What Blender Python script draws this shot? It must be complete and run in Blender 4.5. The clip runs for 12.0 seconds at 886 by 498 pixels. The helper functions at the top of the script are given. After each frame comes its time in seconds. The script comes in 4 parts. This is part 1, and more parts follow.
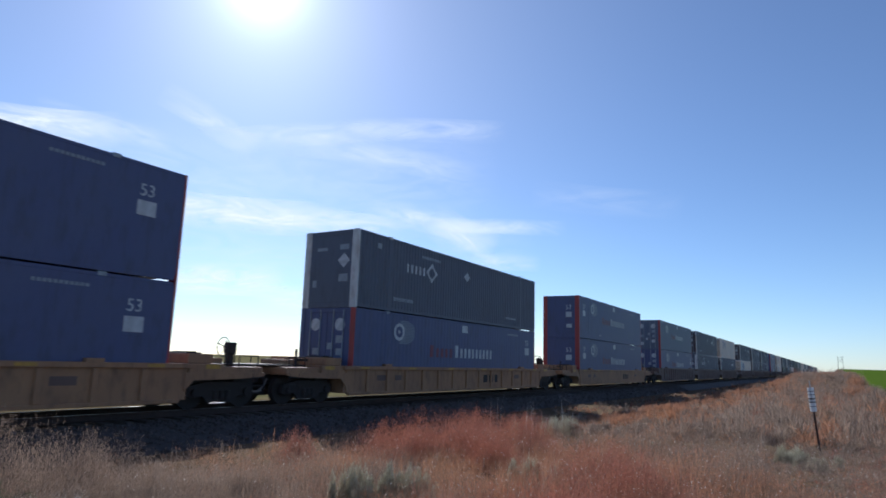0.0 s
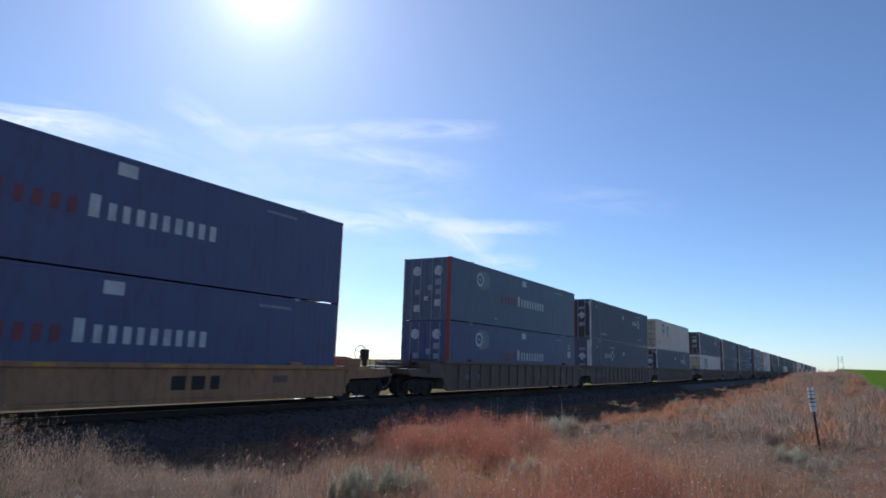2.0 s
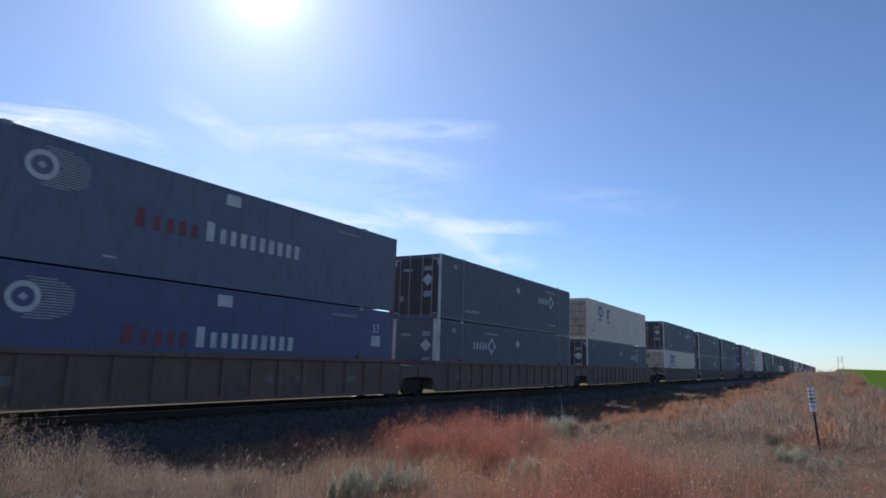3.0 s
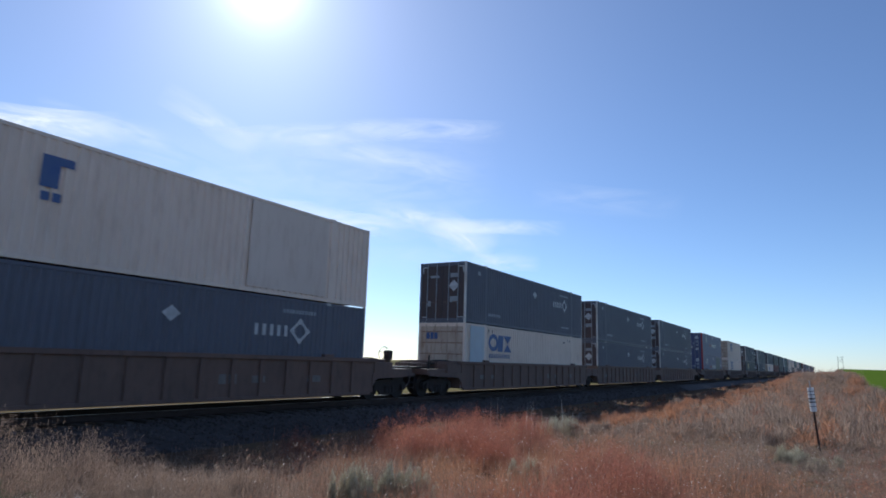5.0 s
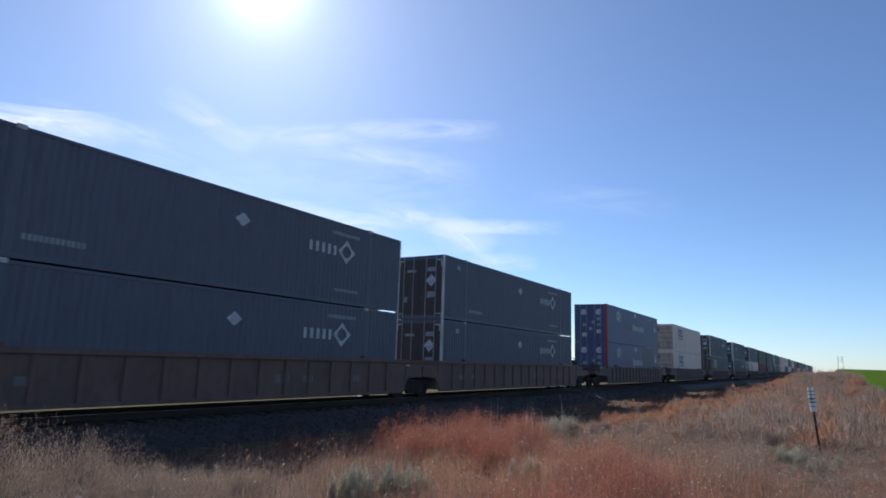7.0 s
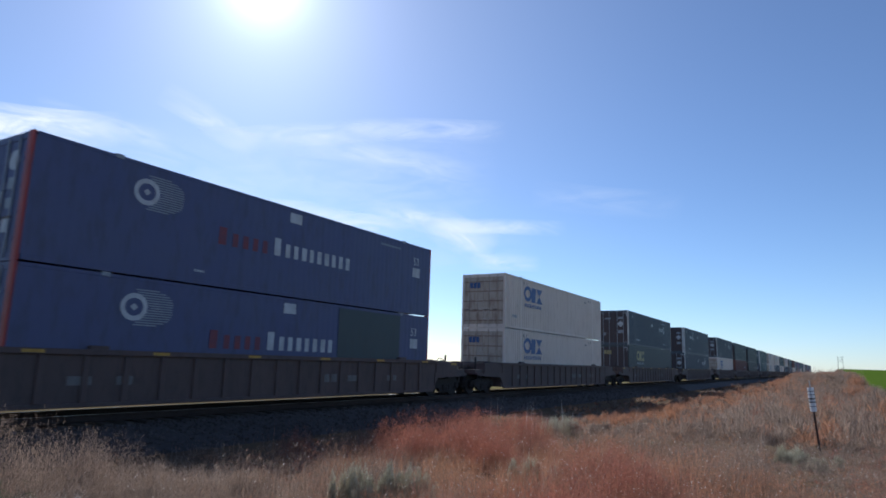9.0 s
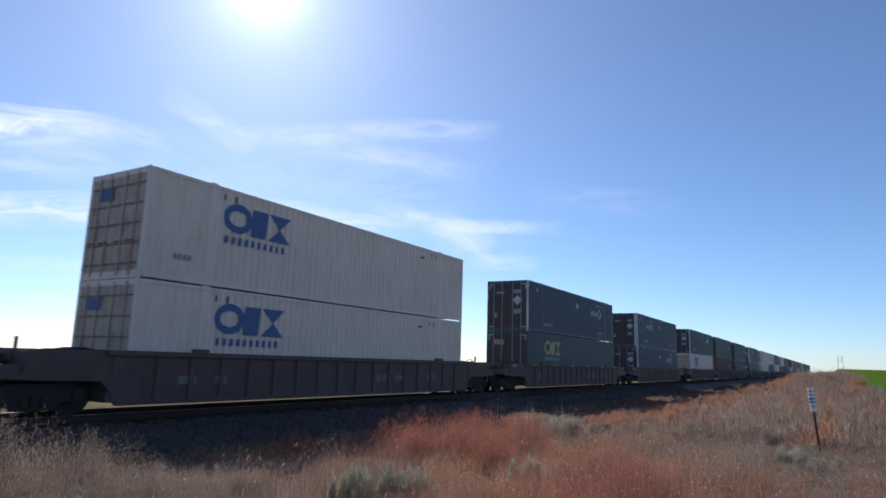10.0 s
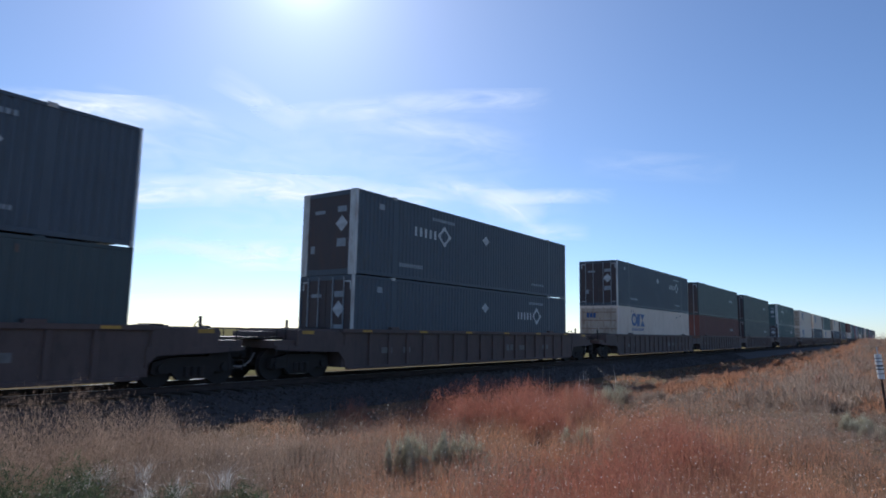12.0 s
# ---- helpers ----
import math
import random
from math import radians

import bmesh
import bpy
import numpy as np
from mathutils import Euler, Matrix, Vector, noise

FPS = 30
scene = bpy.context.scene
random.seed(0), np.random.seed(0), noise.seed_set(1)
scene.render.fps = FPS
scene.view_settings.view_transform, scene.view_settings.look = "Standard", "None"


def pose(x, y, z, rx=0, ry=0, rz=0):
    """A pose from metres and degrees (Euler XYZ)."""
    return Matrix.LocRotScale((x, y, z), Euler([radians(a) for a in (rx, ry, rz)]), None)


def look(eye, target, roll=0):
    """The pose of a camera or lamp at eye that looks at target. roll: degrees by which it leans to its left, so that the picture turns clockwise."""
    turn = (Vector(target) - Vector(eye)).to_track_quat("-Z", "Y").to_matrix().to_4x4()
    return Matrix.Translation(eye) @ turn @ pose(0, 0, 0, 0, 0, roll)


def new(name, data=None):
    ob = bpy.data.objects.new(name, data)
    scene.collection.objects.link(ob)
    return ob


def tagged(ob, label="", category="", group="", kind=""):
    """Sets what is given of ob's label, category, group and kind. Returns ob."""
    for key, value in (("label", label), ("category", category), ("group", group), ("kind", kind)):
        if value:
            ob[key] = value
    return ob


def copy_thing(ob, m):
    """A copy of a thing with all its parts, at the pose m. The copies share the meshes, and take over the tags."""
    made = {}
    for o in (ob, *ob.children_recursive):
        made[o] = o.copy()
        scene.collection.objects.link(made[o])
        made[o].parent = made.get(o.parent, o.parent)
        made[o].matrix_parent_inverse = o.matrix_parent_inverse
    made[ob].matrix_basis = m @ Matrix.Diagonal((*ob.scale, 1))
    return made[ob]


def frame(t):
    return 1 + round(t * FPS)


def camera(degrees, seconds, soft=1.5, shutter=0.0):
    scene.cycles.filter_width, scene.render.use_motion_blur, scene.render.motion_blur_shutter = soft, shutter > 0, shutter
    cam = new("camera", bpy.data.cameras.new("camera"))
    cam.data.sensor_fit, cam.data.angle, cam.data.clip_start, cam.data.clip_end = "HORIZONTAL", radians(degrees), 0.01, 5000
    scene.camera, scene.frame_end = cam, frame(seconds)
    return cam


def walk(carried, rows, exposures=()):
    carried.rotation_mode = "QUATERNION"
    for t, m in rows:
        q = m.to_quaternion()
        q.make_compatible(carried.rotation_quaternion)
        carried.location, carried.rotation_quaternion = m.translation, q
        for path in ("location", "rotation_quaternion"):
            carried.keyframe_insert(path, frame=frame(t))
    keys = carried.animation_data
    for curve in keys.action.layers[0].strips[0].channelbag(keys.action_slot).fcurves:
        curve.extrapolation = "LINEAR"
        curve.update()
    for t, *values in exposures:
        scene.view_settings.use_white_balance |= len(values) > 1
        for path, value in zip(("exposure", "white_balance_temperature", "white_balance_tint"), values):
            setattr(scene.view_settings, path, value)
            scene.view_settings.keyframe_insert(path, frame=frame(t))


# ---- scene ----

# World: the track runs along x, top of rail is z = 0, the train comes towards -x.
cam = camera(69.9, 12.0, soft=1.7, shutter=0.1)
EYE = Vector((0.0, -15.84, 1.50))
TURNS = [  # seconds, degrees left of the track, tilt up, lean to the left
    (0.0, 31.613, 10.034, 1.792), (10.2, 31.613, 10.034, 1.792), (10.5, 31.723, 9.982, 1.882),
    (10.6, 31.858, 9.907, 1.821), (10.7, 32.079, 9.634, 1.759), (10.8, 32.052, 9.127, 1.698),
    (10.9, 31.987, 9.217, 1.637), (11.0, 32.064, 9.186, 1.575), (11.1, 32.178, 9.555, 1.517),
    (11.2, 32.588, 9.697, 1.458), (11.3, 33.195, 9.583, 1.400), (11.4, 33.623, 9.330, 1.341),
    (11.5, 34.203, 8.882, 1.282), (11.6, 34.527, 8.740, 1.233), (11.7, 34.786, 8.463, 1.184),
    (11.8, 35.226, 8.077, 1.134), (11.9, 35.474, 7.900, 1.085), (12.0, 35.980, 7.380, 1.035)]


def aim(turn, tilt, lean):
    a, b = radians(turn), radians(tilt)
    way = Vector((math.cos(a) * math.cos(b), math.sin(a) * math.cos(b), math.sin(b)))
    return look(EYE, EYE + way, lean)


walk(cam, [(t, aim(a, b, c)) for t, a, b, c in TURNS])

# ---- light ----
SUN_TURN, SUN_UP = 49.6, 31.3
world = bpy.data.worlds.new("sky")
scene.world = world
world.use_nodes = True
wn = world.node_tree
sky = wn.nodes.new("ShaderNodeTexSky")
sky.sky_type = "NISHITA"
sky.sun_disc = False
sky.sun_elevation = radians(SUN_UP)
sky.sun_rotation = radians(90 - SUN_TURN)
sky.altitude, sky.air_density, sky.dust_density, sky.ozone_density = 1200, 0.95, 0.45, 4.0
SUN_WAY = (math.cos(radians(SUN_TURN)) * math.cos(radians(SUN_UP)), math.sin(radians(SUN_TURN)) * math.cos(radians(SUN_UP)), math.sin(radians(SUN_UP)))
shade_lift = wn.nodes.new("ShaderNodeMix")  # even warm light added to the whole sky to lift shaded sides
shade_lift.data_type, shade_lift.blend_type = "RGBA", "ADD"
shade_lift.inputs[0].default_value, shade_lift.inputs[7].default_value = 1.0, (0.24, 0.17, 0.10, 1)
wn.links.new(sky.outputs[0], shade_lift.inputs[6])
toward = wn.nodes.new("ShaderNodeTexCoord")
near_sun = wn.nodes.new("ShaderNodeVectorMath")
near_sun.operation, near_sun.inputs[1].default_value = "DOT_PRODUCT", SUN_WAY
wn.links.new(toward.outputs["Generated"], near_sun.inputs[0])
sky_out = shade_lift.outputs[2]
for sharp, amount in ((700.0, 7.0), (120.0, 2.6), (9.0, 1.1)):  # the sun's aureole, added as glow around its direction
    lobe = wn.nodes.new("ShaderNodeMath")
    lobe.operation, lobe.inputs[1].default_value = "POWER", sharp
    low = wn.nodes.new("ShaderNodeMath")
    low.operation, low.inputs[1].default_value = "MAXIMUM", 0.0
    wn.links.new(near_sun.outputs["Value"], low.inputs[0]), wn.links.new(low.outputs[0], lobe.inputs[0])
    glow = wn.nodes.new("ShaderNodeMix")
    glow.data_type, glow.blend_type, glow.clamp_factor = "RGBA", "ADD", False
    glow.inputs[7].default_value = (amount, amount * 0.98, amount * 0.95, 1)
    wn.links.new(lobe.outputs[0], glow.inputs[0]), wn.links.new(sky_out, glow.inputs[6])
    sky_out = glow.outputs[2]
wn.links.new(sky_out, wn.nodes["Background"].inputs[0])
wn.nodes["Background"].inputs[1].default_value = 0.108
sun_data = bpy.data.lights.new("sun", "SUN")
sun_data.energy, sun_data.angle, sun_data.color = 5.0, radians(0.55), (1.0, 0.94, 0.85)
sun = new("sun", sun_data)
sun.matrix_world = look((0, 0, 60), (-math.cos(radians(SUN_TURN)) * math.cos(radians(SUN_UP)),
                                     -math.sin(radians(SUN_TURN)) * math.cos(radians(SUN_UP)),
                                     60 - math.sin(radians(SUN_UP))))
scene.view_settings.exposure = 0.0
scene.view_settings.use_white_balance = True
scene.view_settings.white_balance_temperature, scene.view_settings.white_balance_tint = 5650, 10


# ---- materials ----
def material(name, base, second=None, rough=0.6, metal=0.0, scale=6.0, fine=60.0, bump=0.1, streak=0.0,
             dirt=None, dirt_amount=0.35, translucent=0.0, random_hue=0.0, island=False, coat=0.0):
    m = bpy.data.materials.new(name)
    m.use_nodes = True
    t = m.node_tree
    n, l = t.nodes, t.links
    bsdf = n["Principled BSDF"]
    bsdf.inputs["Roughness"].default_value, bsdf.inputs["Metallic"].default_value = rough, metal
    bsdf.inputs["Coat Weight"].default_value = coat
    tc = n.new("ShaderNodeTexCoord")
    big, small = n.new("ShaderNodeTexNoise"), n.new("ShaderNodeTexNoise")
    big.inputs["Scale"].default_value, big.inputs["Detail"].default_value = scale, 5
    small.inputs["Scale"].default_value, small.inputs["Detail"].default_value = fine, 3
    l.new(tc.outputs["Object"], big.inputs["Vector"]), l.new(tc.outputs["Object"], small.inputs["Vector"])
    second = second or tuple(c * 0.7 for c in base)
    mix = n.new("ShaderNodeMix")
    mix.data_type = "RGBA"
    mix.inputs[6].default_value, mix.inputs[7].default_value = (*base, 1), (*second, 1)
    fac = n.new("ShaderNodeMath")
    fac.operation, fac.use_clamp = "MULTIPLY_ADD", True
    fac.inputs[1].default_value, fac.inputs[2].default_value = 2.6, -0.85
    l.new(big.outputs["Fac"], fac.inputs[0]), l.new(fac.outputs[0], mix.inputs[0])
    out = mix.outputs[2]
    if dirt:
        mapping = n.new("ShaderNodeMapping")
        mapping.inputs["Scale"].default_value = (3.0, 3.0, 3.0 - 2.7 * streak)
        grime = n.new("ShaderNodeTexNoise")
        grime.inputs["Scale"].default_value, grime.inputs["Detail"].default_value = 1.4, 8
        grime.inputs["Roughness"].default_value = 0.65
        l.new(tc.outputs["Object"], mapping.inputs["Vector"]), l.new(mapping.outputs[0], grime.inputs["Vector"])
        ramp = n.new("ShaderNodeMapRange")
        ramp.inputs[1].default_value, ramp.inputs[2].default_value = 0.48, 0.75
        ramp.inputs[3].default_value, ramp.inputs[4].default_value = 0.0, dirt_amount
        l.new(grime.outputs["Fac"], ramp.inputs[0])
        over = n.new("ShaderNodeMix")
        over.data_type = "RGBA"
        over.inputs[7].default_value = (*dirt, 1)
        l.new(out, over.inputs[6]), l.new(ramp.outputs[0], over.inputs[0])
        out = over.outputs[2]
    if random_hue:
        info = n.new("ShaderNodeNewGeometry" if island else "ShaderNodeObjectInfo")
        hsv = n.new("ShaderNodeHueSaturation")
        vary = n.new("ShaderNodeMapRange")
        vary.inputs[3].default_value, vary.inputs[4].default_value = 1 - random_hue, 1 + random_hue
        l.new(info.outputs["Random Per Island" if island else "Random"], vary.inputs[0])
        l.new(vary.outputs[0], hsv.inputs["Value"]), l.new(out, hsv.inputs["Color"])
        out = hsv.outputs[0]
    l.new(out, bsdf.inputs["Base Color"])
    if bump:
        b = n.new("ShaderNodeBump")
        b.inputs["Strength"].default_value, b.inputs["Distance"].default_value = bump, 0.02
        l.new(small.outputs["Fac"], b.inputs["Height"]), l.new(b.outputs[0], bsdf.inputs["Normal"])
    if translucent:
        tr = n.new("ShaderNodeBsdfTranslucent")
        ms = n.new("ShaderNodeMixShader")
        ms.inputs[0].default_value = translucent
        l.new(out, tr.inputs["Color"])
        l.new(bsdf.outputs[0], ms.inputs[1]), l.new(tr.outputs[0], ms.inputs[2])
        l.new(ms.outputs[0], n["Material Output"].inputs["Surface"])
    return m


GRIME = (0.045, 0.04, 0.036)
RUST = (0.16, 0.06, 0.028)
M = {
    "blue": material("blue_container_paint", (0.072, 0.085, 0.188), (0.080, 0.093, 0.182), 0.5, 0, 0.7, 40, 0.04, 0.8, GRIME, 0.45),
    "faded_blue": material("faded_blue_container_paint", (0.105, 0.130, 0.195), (0.115, 0.140, 0.195), 0.55, 0, 0.7, 40, 0.04, 0.8, GRIME, 0.4),
    "slate": material("slate_container_paint", (0.092, 0.102, 0.142), (0.100, 0.110, 0.144), 0.5, 0, 0.7, 40, 0.04, 0.8, GRIME, 0.4),
    "teal": material("grey_green_container_paint", (0.060, 0.105, 0.115), (0.07, 0.115, 0.115), 0.5, 0, 0.7, 40, 0.04, 0.8, GRIME, 0.35),
    "sea": material("dark_sea_blue_container_paint", (0.062, 0.080, 0.108), (0.070, 0.088, 0.112), 0.5, 0, 0.7, 40, 0.04, 0.8, GRIME, 0.4),
    "maroon_door": material("grimy_maroon_door_paint", (0.066, 0.046, 0.048), (0.052, 0.042, 0.046), 0.6, 0, 1.5, 40, 0.06, 0.8, (0.10, 0.05, 0.035), 0.5),
    "hose": material("pale_rubber_hose", (0.30, 0.27, 0.25), (0.2, 0.18, 0.17), 0.7, 0, 5, 60, 0.05),
    "rust_iron": material("rusty_strap_iron", (0.22, 0.125, 0.09), (0.34, 0.25, 0.20), 0.8, 0.1, 5, 60, 0.1),
    # husk colour near white: the sparkle of backlit seeds is put into it
    "seed": material("sparkle_white_seed_husk", (0.88, 0.84, 0.78), (0.8, 0.74, 0.66), 0.25, 0, 2, 8, 0, 0, None, 0, 0.6, 0.2, True),
    "green": material("dark_green_container_paint", (0.048, 0.068, 0.075), (0.042, 0.060, 0.068), 0.5, 0, 0.7, 40, 0.04, 0.8, GRIME, 0.4),
    "white": material("off_white_container_paint", (0.77, 0.655, 0.56), (0.71, 0.595, 0.50), 0.55, 0, 0.5, 40, 0.04, 0.85, (0.30, 0.20, 0.13), 0.28),
    "oxide": material("red_oxide_container_paint", (0.15, 0.05, 0.044), (0.12, 0.045, 0.042), 0.6, 0, 0.7, 40, 0.04, 0.8, GRIME, 0.4),
    "red": material("red_post_paint", (0.36, 0.046, 0.04), (0.29, 0.042, 0.038), 0.5, 0, 2, 60, 0.04, 0.7, GRIME, 0.4),
    "post_white": material("white_post_paint", (0.62, 0.62, 0.60), (0.5, 0.5, 0.48), 0.5, 0, 2, 60, 0.04, 0.7, RUST, 0.7),
    "mark_white": material("white_lettering_film", (0.54, 0.56, 0.58), (0.42, 0.44, 0.46), 0.5, 0, 4, 60, 0.0, 0.5, GRIME, 0.35),
    "mark_grey": material("faded_grey_lettering_film", (0.30, 0.33, 0.36), (0.22, 0.25, 0.28), 0.5, 0, 4, 60, 0.0),
    "stencil": material("grimy_stencil_paint", (0.20, 0.185, 0.18), (0.14, 0.125, 0.12), 0.6, 0, 4, 60, 0.0, 0.5, GRIME, 0.6),
    "mark_red": material("red_lettering_film", (0.20, 0.04, 0.05), (0.12, 0.04, 0.07), 0.5, 0, 4, 60, 0.0),
    "mark_blue": material("blue_lettering_film", (0.055, 0.105, 0.27), (0.07, 0.12, 0.26), 0.5, 0, 4, 60, 0.0),
    "mark_yellow": material("yellow_lettering_film", (0.40, 0.34, 0.16), (0.30, 0.27, 0.13), 0.5, 0, 4, 60, 0.0),
    "dark_door": material("grimy_door_hardware", (0.10, 0.10, 0.11), (0.16, 0.10, 0.07), 0.6, 0.3, 4, 60, 0.1),
    "tan_car": material("weathered_yellow_car_paint", (0.38, 0.20, 0.095), (0.29, 0.15, 0.078), 0.65, 0, 0.8, 30, 0.1, 0.7, (0.07, 0.045, 0.032), 0.7),
    "brown_car": material("weathered_brown_car_paint", (0.165, 0.10, 0.076), (0.125, 0.078, 0.062), 0.65, 0, 0.8, 30, 0.1, 0.7, (0.05, 0.042, 0.036), 0.6),
    "dark_car": material("dark_brown_car_paint", (0.118, 0.076, 0.066), (0.088, 0.060, 0.054), 0.65, 0, 0.8, 30, 0.1, 0.7, (0.035, 0.03, 0.028), 0.6),
    "running": material("oily_running_gear_steel", (0.028, 0.023, 0.021), (0.036, 0.027, 0.023), 0.75, 0.1, 5, 60, 0.2),
    "reflector": material("yellow_reflective_tape", (0.52, 0.29, 0.04), (0.36, 0.20, 0.035), 0.45, 0, 8, 60, 0.0),
    "pale_panel": material("pale_blue_grey_panel_paint", (0.46, 0.53, 0.58), (0.42, 0.48, 0.53), 0.5, 0, 0.7, 40, 0.03, 0.8, (0.3, 0.25, 0.2), 0.2),
    "white_door": material("rust_stained_off_white_paint", (0.52, 0.44, 0.36), (0.44, 0.35, 0.27), 0.6, 0, 1.5, 40, 0.06, 0.8, (0.20, 0.085, 0.045), 0.75),
    "white_patch": material("greyed_off_white_paint", (0.66, 0.58, 0.51), (0.60, 0.52, 0.46), 0.55, 0, 0.5, 40, 0.04, 0.85, (0.30, 0.20, 0.13), 0.3),
    "rail_web": material("rusty_rail_steel", (0.075, 0.05, 0.04), (0.05, 0.035, 0.03), 0.8, 0.1, 3, 80, 0.1),
    "rail": material("polished_rail_steel", (0.36, 0.34, 0.32), (0.28, 0.26, 0.25), 0.42, 0.9, 3, 80, 0.05),
    "tie": material("weathered_tie_timber", (0.10, 0.075, 0.055), (0.07, 0.055, 0.045), 0.9, 0, 4, 40, 0.3, 0, None, 0, 0, 0.3),
    "stone": material("grey_ballast_stone", (0.105, 0.085, 0.074), (0.060, 0.050, 0.044), 0.85, 0, 9, 60, 0.4, 0, None, 0, 0, 0.35, True),
    "galvanized": material("galvanized_steel", (0.42, 0.43, 0.44), (0.35, 0.36, 0.37), 0.45, 0.7, 10, 60, 0.05),
    "marker_white": material("white_plastic_marker", (0.78, 0.78, 0.76), (0.7, 0.7, 0.68), 0.45, 0, 8, 60, 0.02, 0.5, GRIME, 0.25),
    "marker_black": material("black_printed_film", (0.03, 0.03, 0.032), None, 0.5, 0, 8, 60, 0.0),
    "post_brown": material("rusty_fence_post_steel", (0.075, 0.04, 0.03), (0.05, 0.03, 0.025), 0.75, 0.2, 10, 60, 0.2),
    "wood": material("weathered_pole_timber", (0.16, 0.12, 0.09), None, 0.85, 0, 3, 40, 0.2),
    "tan_grass": material("dry_tan_grass", (0.33, 0.235, 0.17), (0.20, 0.145, 0.118), 0.8, 0, 0.35, 8, 0, 0, None, 0, 0.52, 0.45, True),
    "grey_brush": material("grey_weathered_brush", (0.33, 0.245, 0.185), (0.21, 0.160, 0.130), 0.85, 0, 0.5, 8, 0, 0, None, 0, 0.52, 0.45, True),
    "red_brush": material("rust_red_dry_weed", (0.40, 0.150, 0.095), (0.27, 0.12, 0.088), 0.7, 0, 0.6, 8, 0, 0, None, 0, 0.52, 0.45, True),
    "orange_brush": material("orange_dry_weed", (0.45, 0.225, 0.12), (0.34, 0.18, 0.12), 0.7, 0, 0.6, 8, 0, 0, None, 0, 0.52, 0.45, True),
    "sage": material("grey_green_sage_leaf", (0.50, 0.46, 0.33), (0.36, 0.33, 0.235), 0.7, 0, 1.5, 8, 0, 0, None, 0, 0.25, 0.4, True),
    "weed_green": material("fresh_green_weed_leaf", (0.075, 0.10, 0.045), (0.055, 0.07, 0.04), 0.6, 0, 1.5, 8, 0, 0, None, 0, 0.5, 0.28, True),
    "straw": material("bleached_straw", (0.66, 0.62, 0.58), (0.5, 0.46, 0.42), 0.4, 0, 2, 8, 0, 0, None, 0, 0.3, 0.25, True),
}


# ---- mesh helpers ----
def part(name, bm, mat, parent=None, label="", smooth=False):
    """Links a bmesh as one mesh object under a thing or a part."""
    me = bpy.data.meshes.new(name)
    bm.to_mesh(me)
    bm.free()
    if smooth:
        me.shade_smooth()
    return hang(name, me, mat, parent, label)


def hang(name, me, mat, parent=None, label=""):
    if mat and not me.materials:
        me.materials.append(M[mat])
    ob = new(name, me)
    ob.parent = parent
    if label:
        tagged(ob, label)
    return ob


def box(bm, x0, x1, y0, y1, z0, z1, bevel=0.0):
    vs = bmesh.ops.create_cube(bm, size=1.0)["verts"]
    for v in vs:
        v.co = Vector((x0 + (v.co.x + 0.5) * (x1 - x0), y0 + (v.co.y + 0.5) * (y1 - y0), z0 + (v.co.z + 0.5) * (z1 - z0)))
    if bevel:
        es = {e for v in vs for e in v.link_edges}
        bmesh.ops.bevel(bm, geom=list(es), offset=bevel, segments=1, affect="EDGES")
    return bm


def boxed(*dims, bevel=0.0):
    return box(bmesh.new(), *dims, bevel=bevel)


def rod(bm, a, b, r, sides=8, r2=None):
    a, b = Vector(a), Vector(b)
    m = Matrix.Translation((a + b) / 2) @ (b - a).to_track_quat("Z", "Y").to_matrix().to_4x4()
    bmesh.ops.create_cone(bm, cap_ends=True, segments=sides, radius1=r, radius2=r if r2 is None else r2,
                          depth=(b - a).length, matrix=m)
    return bm


def prism(bm, outline, y0, y1):
    """A slab between y0 and y1 with an outline in x and z."""
    a = [bm.verts.new((x, y0, z)) for x, z in outline]
    b = [bm.verts.new((x, y1, z)) for x, z in outline]
    bm.faces.new(a), bm.faces.new(b[::-1])
    for i in range(len(a)):
        j = (i + 1) % len(a)
        bm.faces.new((a[j], a[i], b[i], b[j]))
    bmesh.ops.recalc_face_normals(bm, faces=bm.faces)
    return bm


def ring_outline(bm, cx, cz, rx, rz, width, y0, y1, sides=20):
    """A flat closed ring in x and z."""
    loops = []
    for y in (y0, y1):
        for w in (0, width):
            loops.append([bm.verts.new((cx + (rx - w) * math.cos(2 * math.pi * k / sides), y, cz + (rz - w) * math.sin(2 * math.pi * k / sides))) for k in range(sides)])
    a, b, c, d = loops
    for k in range(sides):
        n = (k + 1) % sides
        for p, q in ((a, b), (b, d), (d, c), (c, a)):
            bm.faces.new((p[k], p[n], q[n], q[k]))
    bmesh.ops.recalc_face_normals(bm, faces=bm.faces)
    return bm


def thing(name, label, category, group=""):
    ob = new(name)
    ob.empty_display_size = 0.5
    return tagged(ob, label, category, group)


# ---- ground ----
def smooth(a, b, v):
    k = np.clip((v - a) / (b - a), 0, 1)
    return k * k * (3 - 2 * k)


def waves(x, y, f):
    return (np.sin(x * f + 1.3 * np.sin(y * f * 0.7 + 2.1)) + np.sin(y * f * 1.23 + 0.8 * np.sin(x * f * 0.9 + 0.4))) * 0.5


